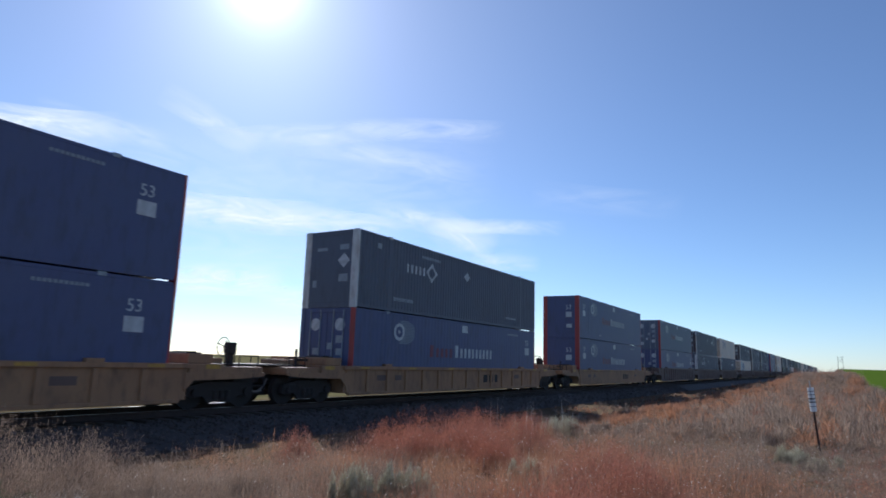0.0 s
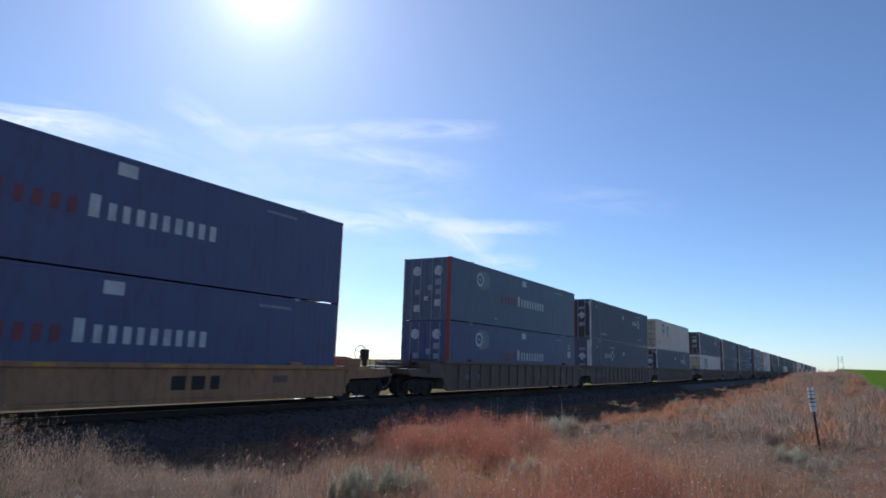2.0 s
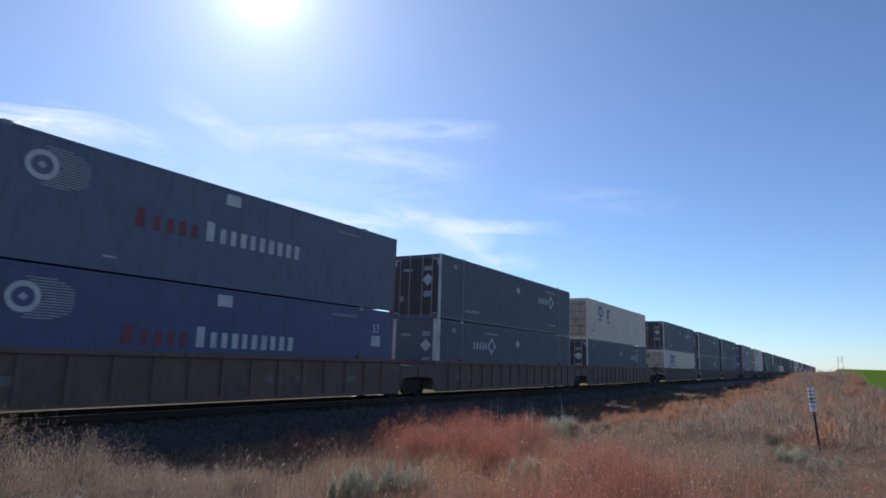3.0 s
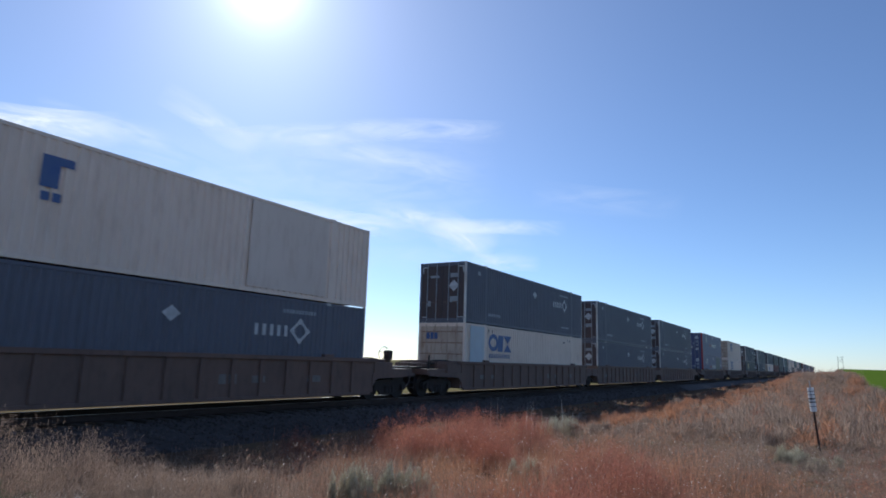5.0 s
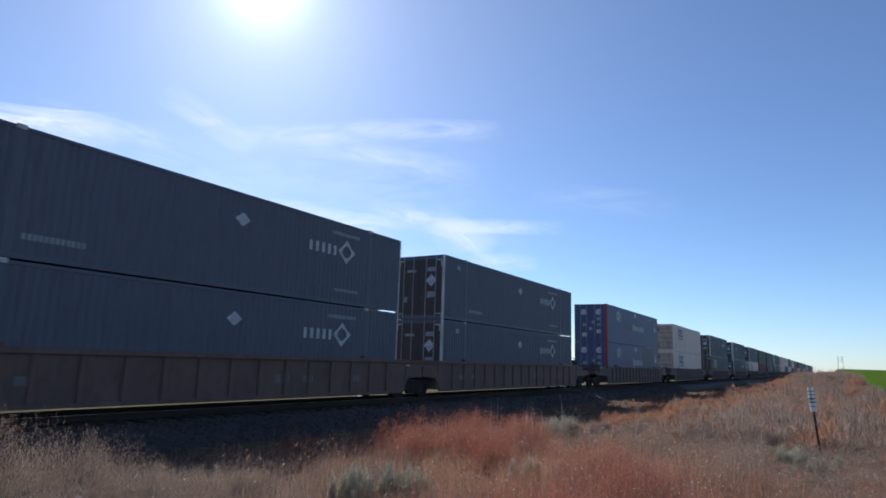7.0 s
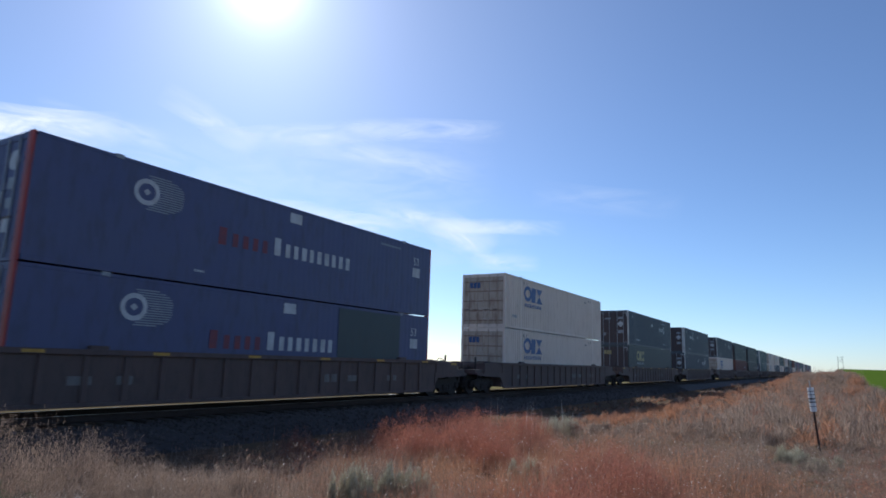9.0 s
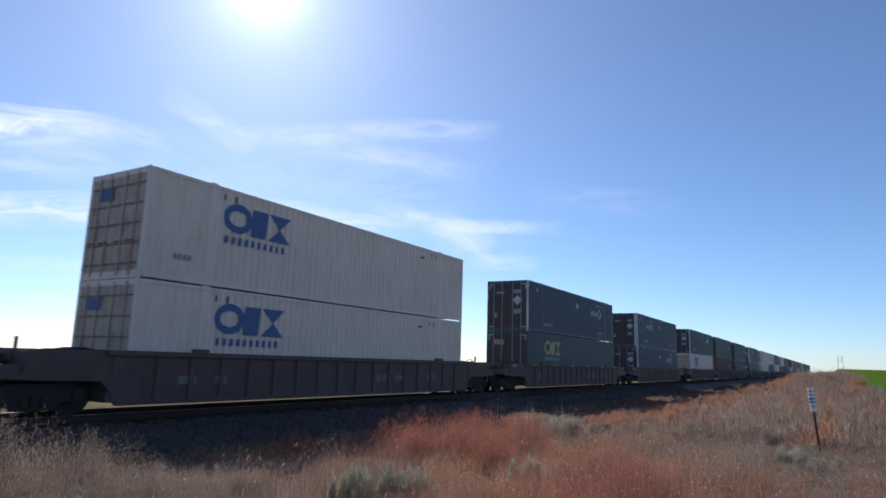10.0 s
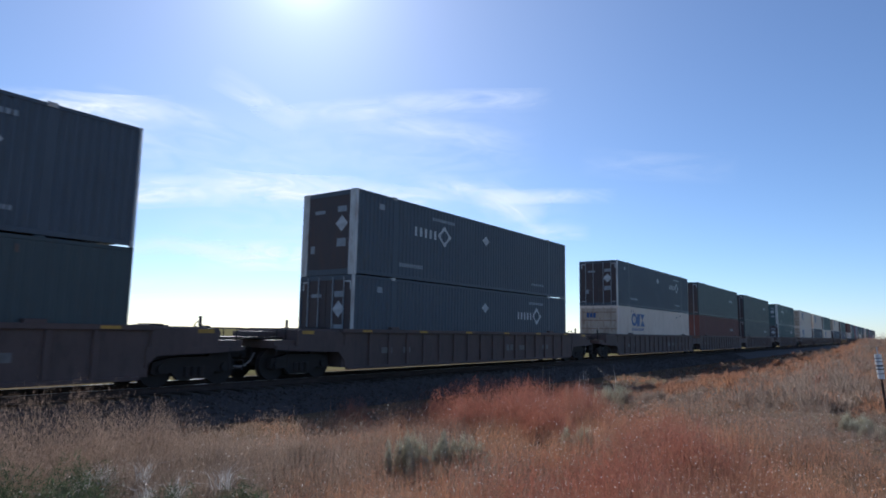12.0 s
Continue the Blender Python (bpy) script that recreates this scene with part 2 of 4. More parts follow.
def height(x, y):
    x, y = np.asarray(x, float), np.asarray(y, float)
    z = -0.72 + 0.47 * smooth(-6.5, -9.8, y) + 0.10 * smooth(-11, -14, y) - 0.2 * smooth(-17, -19, y)
    z = z + 0.06 * smooth(-5, -8, y) + 0.45 * smooth(2.0, 4.2, y) + 0.2 * smooth(8, 60, y)
    wide = smooth(-7.0, -13.0, y) * smooth(30, 80, x)
    z = z + 0.0085 * np.clip(x - 70, 0, 900) * smooth(-15.0, -19.0, y) * smooth(70, 200, x)
    z = z + 1.15 * wide * np.exp(-((x - 105) / 45) ** 2) * (1 - smooth(-16.5, -19.5, y))
    z = z + 1.4 * wide * smooth(90, 260, x) * (1 - smooth(-16.5, -19.5, y))
    z = z - 0.12 * smooth(14, 22, x) * (1 - smooth(60, 95, x)) * smooth(-5.5, -8, y) * (1 - smooth(-11.5, -14.0, y))
    near = 1 - smooth(60, 160, np.abs(x))
    off = smooth(4.0, 7.0, np.abs(y))
    return z + (0.06 * waves(x, y, 0.9) + 0.05 * waves(x + 5, y, 2.3)) * near * off


def spaced(near, far, step, grow):
    out = [0.0]
    d = step
    while out[-1] < far:
        out.append(out[-1] + d)
        if out[-1] > near:
            d *= grow
    return np.array(out)


def build_ground():
    px, py = spaced(60, 3500, 0.7, 1.13), spaced(26, 3000, 0.6, 1.14)
    xs = np.concatenate([-px[::-1][:-1], px])
    ys = np.concatenate([-py[::-1][:-1], py])
    gx, gy = np.meshgrid(xs, ys)
    co = np.stack([gx, gy, height(gx, gy)], -1).reshape(-1, 3)
    nx, ny = len(xs), len(ys)
    idx = np.arange(nx * ny).reshape(ny, nx)
    quads = np.stack([idx[:-1, :-1], idx[:-1, 1:], idx[1:, 1:], idx[1:, :-1]], -1).reshape(-1, 4)
    me = bpy.data.meshes.new("ground")
    me.from_pydata(co.tolist(), [], quads.tolist())
    me.shade_smooth()
    m = bpy.data.materials.new("prairie_soil_and_crop")
    m.use_nodes = True
    n, l = m.node_tree.nodes, m.node_tree.links
    bsdf = n["Principled BSDF"]
    bsdf.inputs["Roughness"].default_value = 0.9
    bsdf.inputs["Specular IOR Level"].default_value = 0.0
    tc, sep = n.new("ShaderNodeTexCoord"), n.new("ShaderNodeSeparateXYZ")
    l.new(tc.outputs["Object"], sep.inputs[0])
    coarse, fine = n.new("ShaderNodeTexNoise"), n.new("ShaderNodeTexNoise")
    coarse.inputs["Scale"].default_value, coarse.inputs["Detail"].default_value = 0.35, 6
    fine.inputs["Scale"].default_value, fine.inputs["Detail"].default_value = 14, 4
    l.new(tc.outputs["Object"], coarse.inputs["Vector"]), l.new(tc.outputs["Object"], fine.inputs["Vector"])

    def blend(fac, a, b):
        x = n.new("ShaderNodeMix")
        x.data_type = "RGBA"
        for s, v in ((6, a), (7, b)):
            if isinstance(v, tuple):
                x.inputs[s].default_value = (*v, 1)
            else:
                l.new(v, x.inputs[s])
        l.new(fac, x.inputs[0])
        return x.outputs[2]

    def ramp(src, a, b):
        x = n.new("ShaderNodeMapRange")
        x.inputs[1].default_value, x.inputs[2].default_value = a, b
        l.new(src, x.inputs[0])
        return x.outputs[0]

    soil = blend(ramp(coarse.outputs["Fac"], 0.35, 0.65), (0.155, 0.10, 0.065), (0.21, 0.15, 0.09))
    soil = blend(ramp(fine.outputs["Fac"], 0.4, 0.7), soil, (0.12, 0.085, 0.06))
    crop = blend(ramp(coarse.outputs["Fac"], 0.3, 0.7), (0.075, 0.125, 0.018), (0.095, 0.145, 0.022))
    wobble = n.new("ShaderNodeMath")
    wobble.operation = "MULTIPLY_ADD"
    wobble.inputs[1].default_value = 1.2
    l.new(coarse.outputs["Fac"], wobble.inputs[0]), l.new(sep.outputs["Y"], wobble.inputs[2])
    # pale soil out of view, added to bounce warm light onto the train
    bounce_soil = blend(ramp(fine.outputs["Fac"], 0.35, 0.7), (0.40, 0.30, 0.22), (0.32, 0.235, 0.17))
    field = blend(ramp(sep.outputs["X"], 26.0, 34.0), bounce_soil, crop)
    col = blend(ramp(wobble.outputs[0], -17.7, -18.3), soil, field)
    verge = blend(ramp(coarse.outputs["Fac"], 0.4, 0.6), (0.20, 0.165, 0.085), (0.15, 0.14, 0.065))
    col = blend(ramp(sep.outputs["Y"], 3.5, 5.0), col, verge)
    l.new(col, bsdf.inputs["Base Color"])
    b = n.new("ShaderNodeBump")
    b.inputs["Strength"].default_value, b.inputs["Distance"].default_value = 0.5, 0.05
    l.new(fine.outputs["Fac"], b.inputs["Height"]), l.new(b.outputs[0], bsdf.inputs["Normal"])
    me.materials.append(m)
    tagged(new("ground", me), "dry prairie ground beside a green crop field, with pale unseen soil added to bounce light", "ground", kind="structure")


build_ground()


def rocks(name, count, place, size, mat):
    """Many small broken stones in one mesh."""
    rng = np.random.default_rng(5)
    base = np.array([(1, 0, 0), (-1, 0, 0), (0, 1, 0), (0, -1, 0), (0, 0, 1), (0, 0, -1)], float)
    tri = np.array([(0, 2, 4), (2, 1, 4), (1, 3, 4), (3, 0, 4), (2, 0, 5), (1, 2, 5), (3, 1, 5), (0, 3, 5)])
    at = place(rng, count)
    shape = base[None] * rng.uniform(0.55, 1.3, (count, 6, 1)) * rng.uniform(*size, (count, 1, 1))
    shape += rng.normal(0, 0.12, (count, 6, 3)) * size[0]
    ang = rng.uniform(0, 6.28, count)
    c, s = np.cos(ang)[:, None], np.sin(ang)[:, None]
    x, y = shape[..., 0] * c - shape[..., 2] * s, shape[..., 0] * s + shape[..., 2] * c
    co = np.stack([x, y, shape[..., 1]], -1) + at[:, None]
    return sheet(name, co.reshape(-1, 3), (tri[None] + 6 * np.arange(count)[:, None, None]).reshape(-1, 3), mat)


def sheet(name, co, tris, mat):
    me = bpy.data.meshes.new(name)
    me.vertices.add(len(co))
    me.vertices.foreach_set("co", np.ascontiguousarray(co, np.float32).ravel())
    me.loops.add(len(tris) * 3)
    me.loops.foreach_set("vertex_index", np.ascontiguousarray(tris, np.int32).ravel())
    me.polygons.add(len(tris))
    me.polygons.foreach_set("loop_start", np.arange(0, len(tris) * 3, 3, dtype=np.int32))
    me.update(calc_edges=True)
    me.materials.append(M[mat])
    return new(name, me)


# ---- track ----
def build_track():
    track = thing("track", "single railway track of two steel rails on timber ties", "railway track")
    tagged(track, kind="structure")
    outline = [(-0.036, 0.0), (0.036, 0.0), (0.036, -0.035), (0.012, -0.05), (0.012, -0.14), (0.07, -0.155), (0.07, -0.17),
               (-0.07, -0.17), (-0.07, -0.155), (-0.012, -0.14), (-0.012, -0.05), (-0.036, -0.035)]
    for y in (-0.755, 0.755):
        bm = bmesh.new()
        a = [bm.verts.new((-500, y + u, v)) for u, v in outline]
        b = [bm.verts.new((1600, y + u, v)) for u, v in outline]
        for i in range(len(a)):
            j = (i + 1) % len(a)
            bm.faces.new((a[i], a[j], b[j], b[i]))
        bmesh.ops.recalc_face_normals(bm, faces=bm.faces)
        r = part("rail", bm, "rail_web", track)
        part("running_surface", boxed(-500, 1600, y - 0.03, y + 0.03, -0.004, 0.003), "rail", r, "polished running surface")
    me = None
    rng = random.Random(3)
    for i in range(170):
        if me is None:
            tie = part("tie", boxed(-0.115, 0.115, -1.3, 1.3, -0.18, 0, bevel=0.012), "tie", track)
            me = tie.data
        else:
            tie = hang("tie", me, None, track)
        tie.matrix_basis = pose(-18 + 0.53 * i, rng.uniform(-0.03, 0.03), -0.174, 0, 0, rng.uniform(-0.8, 0.8))
    bm = bmesh.new()
    for i in range(560):
        box(bm, 72.3 + 0.53 * i - 0.115, 72.3 + 0.53 * i + 0.115, -1.3, 1.3, -0.354, -0.174)
    tagged(part("tie", bm, "tie", track), kind="stuff")
    bm = bmesh.new()
    a = [(-3.5, -0.95), (-1.75, -0.24), (1.6, -0.24), (2.6, -0.66)]
    lo = [bm.verts.new((-500, y, z)) for y, z in a]
    hi = [bm.verts.new((1600, y, z)) for y, z in a]
    for i in range(3):
        bm.faces.new((lo[i], hi[i], hi[i + 1], lo[i + 1]))
    bmesh.ops.recalc_face_normals(bm, faces=bm.faces)
    tagged(part("ballast_bed", bm, "stone"), "grey crushed-stone ballast bed under the track", "ballast", kind="structure")

    def near(rng, count):
        x = rng.uniform(-4, 70, count)
        y = rng.uniform(-3.7, -1.2, count)
        z = np.where(y > -1.75, -0.235, -0.235 + (y + 1.75) * 0.405)
        return np.stack([x, y, z + rng.uniform(-0.01, 0.03, count)], -1)
    tagged(rocks("ballast_stones", 13000, near, (0.025, 0.055), "stone"), "loose grey ballast stones on the track shoulder", "stones", kind="stuff")


build_track()


# ---- vegetation ----
def blades(name, at, tall, wide, lean, per, mat, seed, spread=0.12, droop=0.5, sink=0.03):
    """Tufts of thin bent blades as one mesh; at: n x 3, tall and wide: n."""
    rng = np.random.default_rng(seed)
    n = len(at) * per
    base = np.repeat(at, per, 0) + np.concatenate([rng.normal(0, 1, (n, 2)) * spread * np.repeat(tall / 0.4, per)[:, None], np.zeros((n, 1))], 1)
    h = np.repeat(tall, per) * rng.uniform(0.45, 1.15, n)
    w = np.repeat(wide, per) * rng.uniform(0.6, 1.3, n)
    turn, bend = rng.uniform(0, 6.283, n), np.abs(rng.normal(0, lean, n))
    out = np.stack([np.cos(turn), np.sin(turn), np.zeros(n)], -1)
    face = rng.uniform(0, 6.283, n)
    side = np.stack([np.cos(face), np.sin(face), np.zeros(n)], -1) * w[:, None] * 0.5
    mid = base + out * (bend * h * 0.35)[:, None]
    mid[:, 2] += h * 0.55
    tip = base + out * (bend * h * (0.8 + droop * bend))[:, None]
    tip[:, 2] += h * (1 - 0.25 * bend)
    base[:, 2] -= sink
    co = np.stack([base - side, base + side, mid + side * 0.7, mid - side * 0.7, tip], 1).reshape(-1, 3)
    k = 5 * np.arange(n)[:, None, None]
    tris = (np.array([(0, 1, 2), (0, 2, 3), (3, 2, 4)])[None] + k).reshape(-1, 3)
    return sheet(name, co, tris, mat)


def twigs(name, centres, radius, tall, count, size, mat, seed, parent=None, upright=0.5, loose=0.55):
    """Domed bushes of short twigs that point up and out; centres: list of (x, y)."""
    rng = np.random.default_rng(seed)
    all_co = []
    for (x, y), r, t, c in zip(centres, radius, tall, count):
        d = rng.normal(0, 1, (c, 3))
        d /= np.linalg.norm(d, axis=1)[:, None]
        d[:, 2] = np.abs(d[:, 2])
        k = rng.uniform(0.25, 1.0, c) ** 0.5 * (1 + 0.22 * np.sin(5 * np.arctan2(d[:, 1], d[:, 0]) + x) + rng.normal(0, 0.07, c))
        p = d * k[:, None] * np.array([r, r, t])
        p += np.array([x, y, float(height(x, y))])
        way = d * np.array([0.8, 0.8, 0.6]) + np.array([0, 0, upright]) + rng.normal(0, loose, (c, 3))
        way /= np.linalg.norm(way, axis=1)[:, None]
        ln = rng.uniform(0.5, 1.5, c) * size * 8
        side = np.cross(way, rng.normal(0, 1, (c, 3)))
        side /= np.linalg.norm(side, axis=1)[:, None]
        side *= (size * rng.uniform(0.2, 0.42, c))[:, None]
        all_co.append(np.stack([p - way * ln[:, None] * 0.5 - side, p - way * ln[:, None] * 0.5 + side, p + way * ln[:, None] * 0.5], 1))
    co = np.concatenate(all_co).reshape(-1, 3)
    ob = sheet(name, co, np.arange(len(co)).reshape(-1, 3), mat)
    ob.parent = parent
    return ob


def twig_field(name, at, rad, tall, per, size, mat, seed):
    """Low fluffy weeds: short twigs in small domes, all in one mesh; at n x 3, the rest n."""
    rng = np.random.default_rng(seed)
    n = len(at) * per
    d = rng.normal(0, 1, (n, 3))
    d /= np.linalg.norm(d, axis=1)[:, None]
    d[:, 2] = np.abs(d[:, 2])
    k = rng.uniform(0.1, 1.0, n) ** 0.45
    R, T, S = np.repeat(rad, per), np.repeat(tall, per), np.repeat(size, per)
    p = np.repeat(at, per, 0) + d * k[:, None] * np.stack([R, R, T], -1)
    way = d * np.array([0.7, 0.7, 0.5]) + np.array([0, 0, 0.3]) + rng.normal(0, 0.75, (n, 3))
    way /= np.linalg.norm(way, axis=1)[:, None]
    side = np.cross(way, rng.normal(0, 1, (n, 3)))
    side /= np.linalg.norm(side, axis=1)[:, None]
    way *= (S * rng.uniform(2.0, 6.0, n))[:, None]
    side *= (S * rng.uniform(0.3, 0.6, n))[:, None]
    co = np.stack([p - way - side, p - way + side, p + way], 1).reshape(-1, 3)
    return sheet(name, co, np.arange(len(co)).reshape(-1, 3), mat)


def patch(x, y, cx, cy, r, stretch=1.0):
    return np.exp(-(((x - cx) / (r * stretch)) ** 2 + ((y - cy) / r) ** 2))


def build_vegetation():
    rng = np.random.default_rng(11)
    n = 64000
    ang = radians(-4.0) + rng.uniform(0, 1, n) * radians(80)
    r = np.exp(rng.uniform(math.log(3.4), math.log(420), n))
    x, y = r * np.cos(ang), -15.84 + r * np.sin(ang)
    keep = (y < -4.2 + rng.normal(0, 0.6, n)) & (y > -18.2 + rng.normal(0, 0.25, n))
    keep &= (y < -7.0) | (rng.uniform(0, 1, n) < 0.6)
    x, y, r = x[keep], y[keep], r[keep]
    thin = waves(x * 1.0 + 2, y * 1.0, 1.1) + 0.8 * waves(x, y + 6, 2.9)
    some = (thin > -0.75) | ((y > -9.5) & (r < 16)) | (rng.uniform(0, 1, len(x)) < 0.3)
    x, y, r = x[some], y[some], r[some]
    blot = waves(x, y, 0.55) + 0.7 * waves(x + 9, y - 4, 1.7) + rng.normal(0, 0.35, len(x))
    clump = waves(x + 3, y + 1, 2.6) + 0.6 * waves(x - 7, y, 5.3)
    turn = np.degrees(np.arctan2(y + 15.84, x))
    red = 1.4 * patch(x, y, 10.3, -9.8, 1.5) + 1.25 * patch(x, y, 6.6, -13.7, 1.5, 2.0) + 0.7 * patch(x, y, 11, -12.3, 1.2, 1.6)
    red += 0.45 * (blot > 0.8) * (r < 40)
    orange = 1.5 * np.exp(-((y + 9.4 + 0.012 * x) / 0.9) ** 2) * smooth(15, 22, x) + 0.75 * patch(x, y, 11, -12.6, 1.8, 1.6) + 1.5 * patch(x, y, 6.6, -14.9, 1.1, 1.6) + 0.75 * (blot < -0.2) + 0.35
    grey = 1.6 * patch(x, y, 17, -13.4, 2.4, 3.0) + 0.6 * smooth(46, 54, turn) + 0.5 * smooth(20, 50, r) * (y < -11) + 0.4
    tan = 0.55 + 0.7 * patch(x, y, 5.5, -10.2, 1.5) + 0.45 * smooth(50, 58, turn) + 0.4 * smooth(30, 80, r)
    w = np.stack([red, orange, grey, tan], -1) * rng.uniform(0.15, 1.85, (len(x), 4))
    kind = w.argmax(1)
    at = np.stack([x, y, height(x, y)], -1)
    wide = 0.0036 * np.maximum(r / 6, 1) ** 0.9
    grown = (1 + 0.5 * smooth(40, 200, r)) * (1 - 0.62 * (turn < 5) * smooth(8, 10, r) * (1 - smooth(18, 24, r)))
    grown = grown * (1 - 0.65 * patch(x, y, 6.6, -8.7, 1.2, 1.5)) * (1 - 0.38 * smooth(12, 18, x) * (1 - smooth(70, 110, x)) * smooth(-12.5, -10.8, y))
    for k, (name, mat, tall, lean, label) in enumerate((
            ("red_weeds", "red_brush", 0.44, 0.4, "rust-red dry weeds in dense patches"),
            ("orange_weeds", "orange_brush", 0.36, 0.4, "orange-brown dry weeds along the ditch"),
            ("grey_brush", "grey_brush", 0.33, 0.6, "grey-brown weathered low brush"),
            ("dry_grass", "tan_grass", 0.34, 0.5, "dry tan prairie grass"))):
        s = kind == k
        s &= ~((np.hypot(x - 2.3, y + 10.6) < 0.8) & (rng.uniform(0, 1, len(x)) < 0.8))
        t = tall * rng.uniform(0.4, 1.15, s.sum()) * grown[s] * (1 + 0.68 * np.clip(clump[s], -1, 1.3))
        fluffy = rng.uniform(0, 1, s.sum()) < np.where(r[s] < 11, (0.55, 0.55, 0.75, 0.55)[k], (0.88, 0.85, 0.9, 0.8)[k])
        tagged(blades(name, at[s][~fluffy], t[~fluffy] * 1.05, wide[s][~fluffy] * 0.75, lean, 15, mat, 20 + k), label, "grass", kind="stuff")
        size = 0.0040 * np.maximum(r[s][fluffy] / 7, 1) ** 0.98
        tagged(twig_field(name, at[s][fluffy], t[fluffy] * rng.uniform(0.35, 0.7, fluffy.sum()), t[fluffy] * 0.95, 39, size, mat, 30 + k), label, "brush", kind="stuff")
    # small mounds of twigs, and seed heads whitened to sparkle
    m = 2600
    pick = rng.permutation(len(x))[:m]
    for k, (name, mat, label) in enumerate((("red_brush_mounds", "red_brush", "small rust-red twiggy weed mounds"), ("orange_brush_mounds", "orange_brush", "small orange twiggy weed mounds"),
                                            ("grey_brush_mounds", "grey_brush", "small grey twiggy brush mounds"), ("tan_brush_mounds", "tan_grass", "small tan twiggy weed mounds"))):
        s = pick[kind[pick] == k]
        s = s[(r[s] > 4.5) & (y[s] < -7.4)]
        rad = rng.uniform(0.16, 0.42, len(s)) * np.maximum(r[s] / 12, 1) ** 0.5 * (1 - 0.55 * (x[s] > 12) * (x[s] < 110) * smooth(-12.5, -10.8, y[s]))
        for far in (False, True):
            q = (r[s] > 16) == far
            if q.sum():
                tagged(twigs(name, list(zip(x[s][q], y[s][q])), rad[q], rad[q] * rng.uniform(0.9, 1.5, q.sum()), [230 if far else 340] * int(q.sum()), 0.026 if far else 0.0054, mat, 60 + k, upright=0.9, loose=0.45), label, "brush", kind="stuff")
    s = rng.permutation(len(x))[:16000]
    s = s[(r[s] < 22) & (y[s] < -8.2) & (((kind[s] < 2) & (r[s] < 14)) | (rng.uniform(0, 1, len(s)) < 0.15))]
    seeds = at[s] + np.stack([rng.normal(0, 0.1, len(s)), rng.normal(0, 0.1, len(s)), rng.uniform(0.2, 0.52, len(s))], -1)
    tagged(blades("seed_heads", seeds, np.full(len(s), 0.013), 0.0068 * np.maximum(r[s] / 7, 0.8), 0.9, 1, "seed", 66, spread=0.0, sink=0.0), "tiny seed heads on dry weeds, whitened for sunlit sparkle", "seed heads", kind="stuff")

    # the same dry growth all round
    k = 9000
    a2, r2 = rng.uniform(0, 6.283, k), np.exp(rng.uniform(math.log(2.2), math.log(60), k))
    x2, y2 = r2 * np.cos(a2), -15.84 + r2 * np.sin(a2)
    turn2 = np.degrees(np.arctan2(y2 + 15.84, x2))
    ok = (y2 < -4.5) & (y2 > -18.2) & ((turn2 > 76) | (turn2 < -4) | (r2 < 3.4))
    ok &= ~((turn2 > -6) & (turn2 < 78) & (r2 < 3.0))
    at2 = np.stack([x2, y2, height(x2, y2)], -1)[ok]
    near2 = r2[ok]
    half = rng.uniform(0, 1, len(at2)) < 0.5
    tagged(twig_field("grey_brush", at2[half], 0.2 + 0 * near2[half], 0.22 + 0.12 * smooth(3, 8, near2[half]), 42, 0.006 * np.maximum(near2[half] / 7, 1) ** 0.9, "grey_brush", 36), "grey-brown weathered low brush", "brush", kind="stuff")
    tagged(blades("dry_grass", at2[~half], 0.2 + 0.14 * smooth(3, 8, near2[~half]), 0.004 * np.maximum(near2[~half] / 6, 1), 0.55, 16, "tan_grass", 37), "dry tan prairie grass", "grass", kind="stuff")

    # single bushes
    def bush(name, label, mat, cx, cy, rad, tall, count, size, seed, category="bush", group="", upright=0.9, loose=0.45):
        b = twigs(name, [(cx, cy)], [rad], [tall], [count], size, mat, seed, upright=upright, loose=loose)
        tagged(b, label, category, group)
    spots = [(9.7, -8.8, 0.65, 0.62), (10.2, -9.3, 0.85, 0.76), (10.8, -10.1, 0.8, 0.76), (9.8, -10.2, 0.75, 0.62), (11.4, -10.8, 0.7, 0.7),
             (9.2, -9.7, 0.6, 0.5), (12.1, -9.3, 0.7, 0.7), (9.4, -11.0, 0.6, 0.5), (9.3, -7.0, 0.4, 0.72), (13.9, -9.6, 0.6, 0.5),
             (6.2, -13.6, 0.6, 0.55), (7.4, -13.9, 0.6, 0.6), (8.5, -13.2, 0.7, 0.6), (5.4, -13.9, 0.5, 0.5)]
    for i, (cx, cy, rad, tall) in enumerate(spots):
        bush("red_bush", "dense rust-red dry tumbleweed bush growing on dry ground", "red_brush", cx, cy, rad, tall, 17000, 0.0056, 40 + i, group="red bushes")
    for i, (cx, cy, rad, tall) in enumerate([(6.4, -11.2, 0.36, 0.46), (6.75, -11.45, 0.30, 0.42), (6.1, -11.0, 0.28, 0.38), (14.5, -9.7, 0.5, 0.42), (15.4, -10.0, 0.45, 0.36), (8.7, -12.0, 0.3, 0.32), (13.5, -15.1, 0.5, 0.28), (12.4, -15.3, 0.4, 0.24)]):
        plumes = [(cx + rng.normal(0, 0.6) * rad, cy + rng.normal(0, 0.6) * rad) for _ in range(11)]
        b = twigs("sagebrush", plumes, [rad * 0.2] * 11, tall * rng.uniform(0.55, 1.05, 11), [900] * 11, 0.0085, "sage", 70 + i, upright=0.7, loose=0.55)
        tagged(b, "grey-green sagebrush with pale leafy plumes", "bush", "sagebrush clumps")
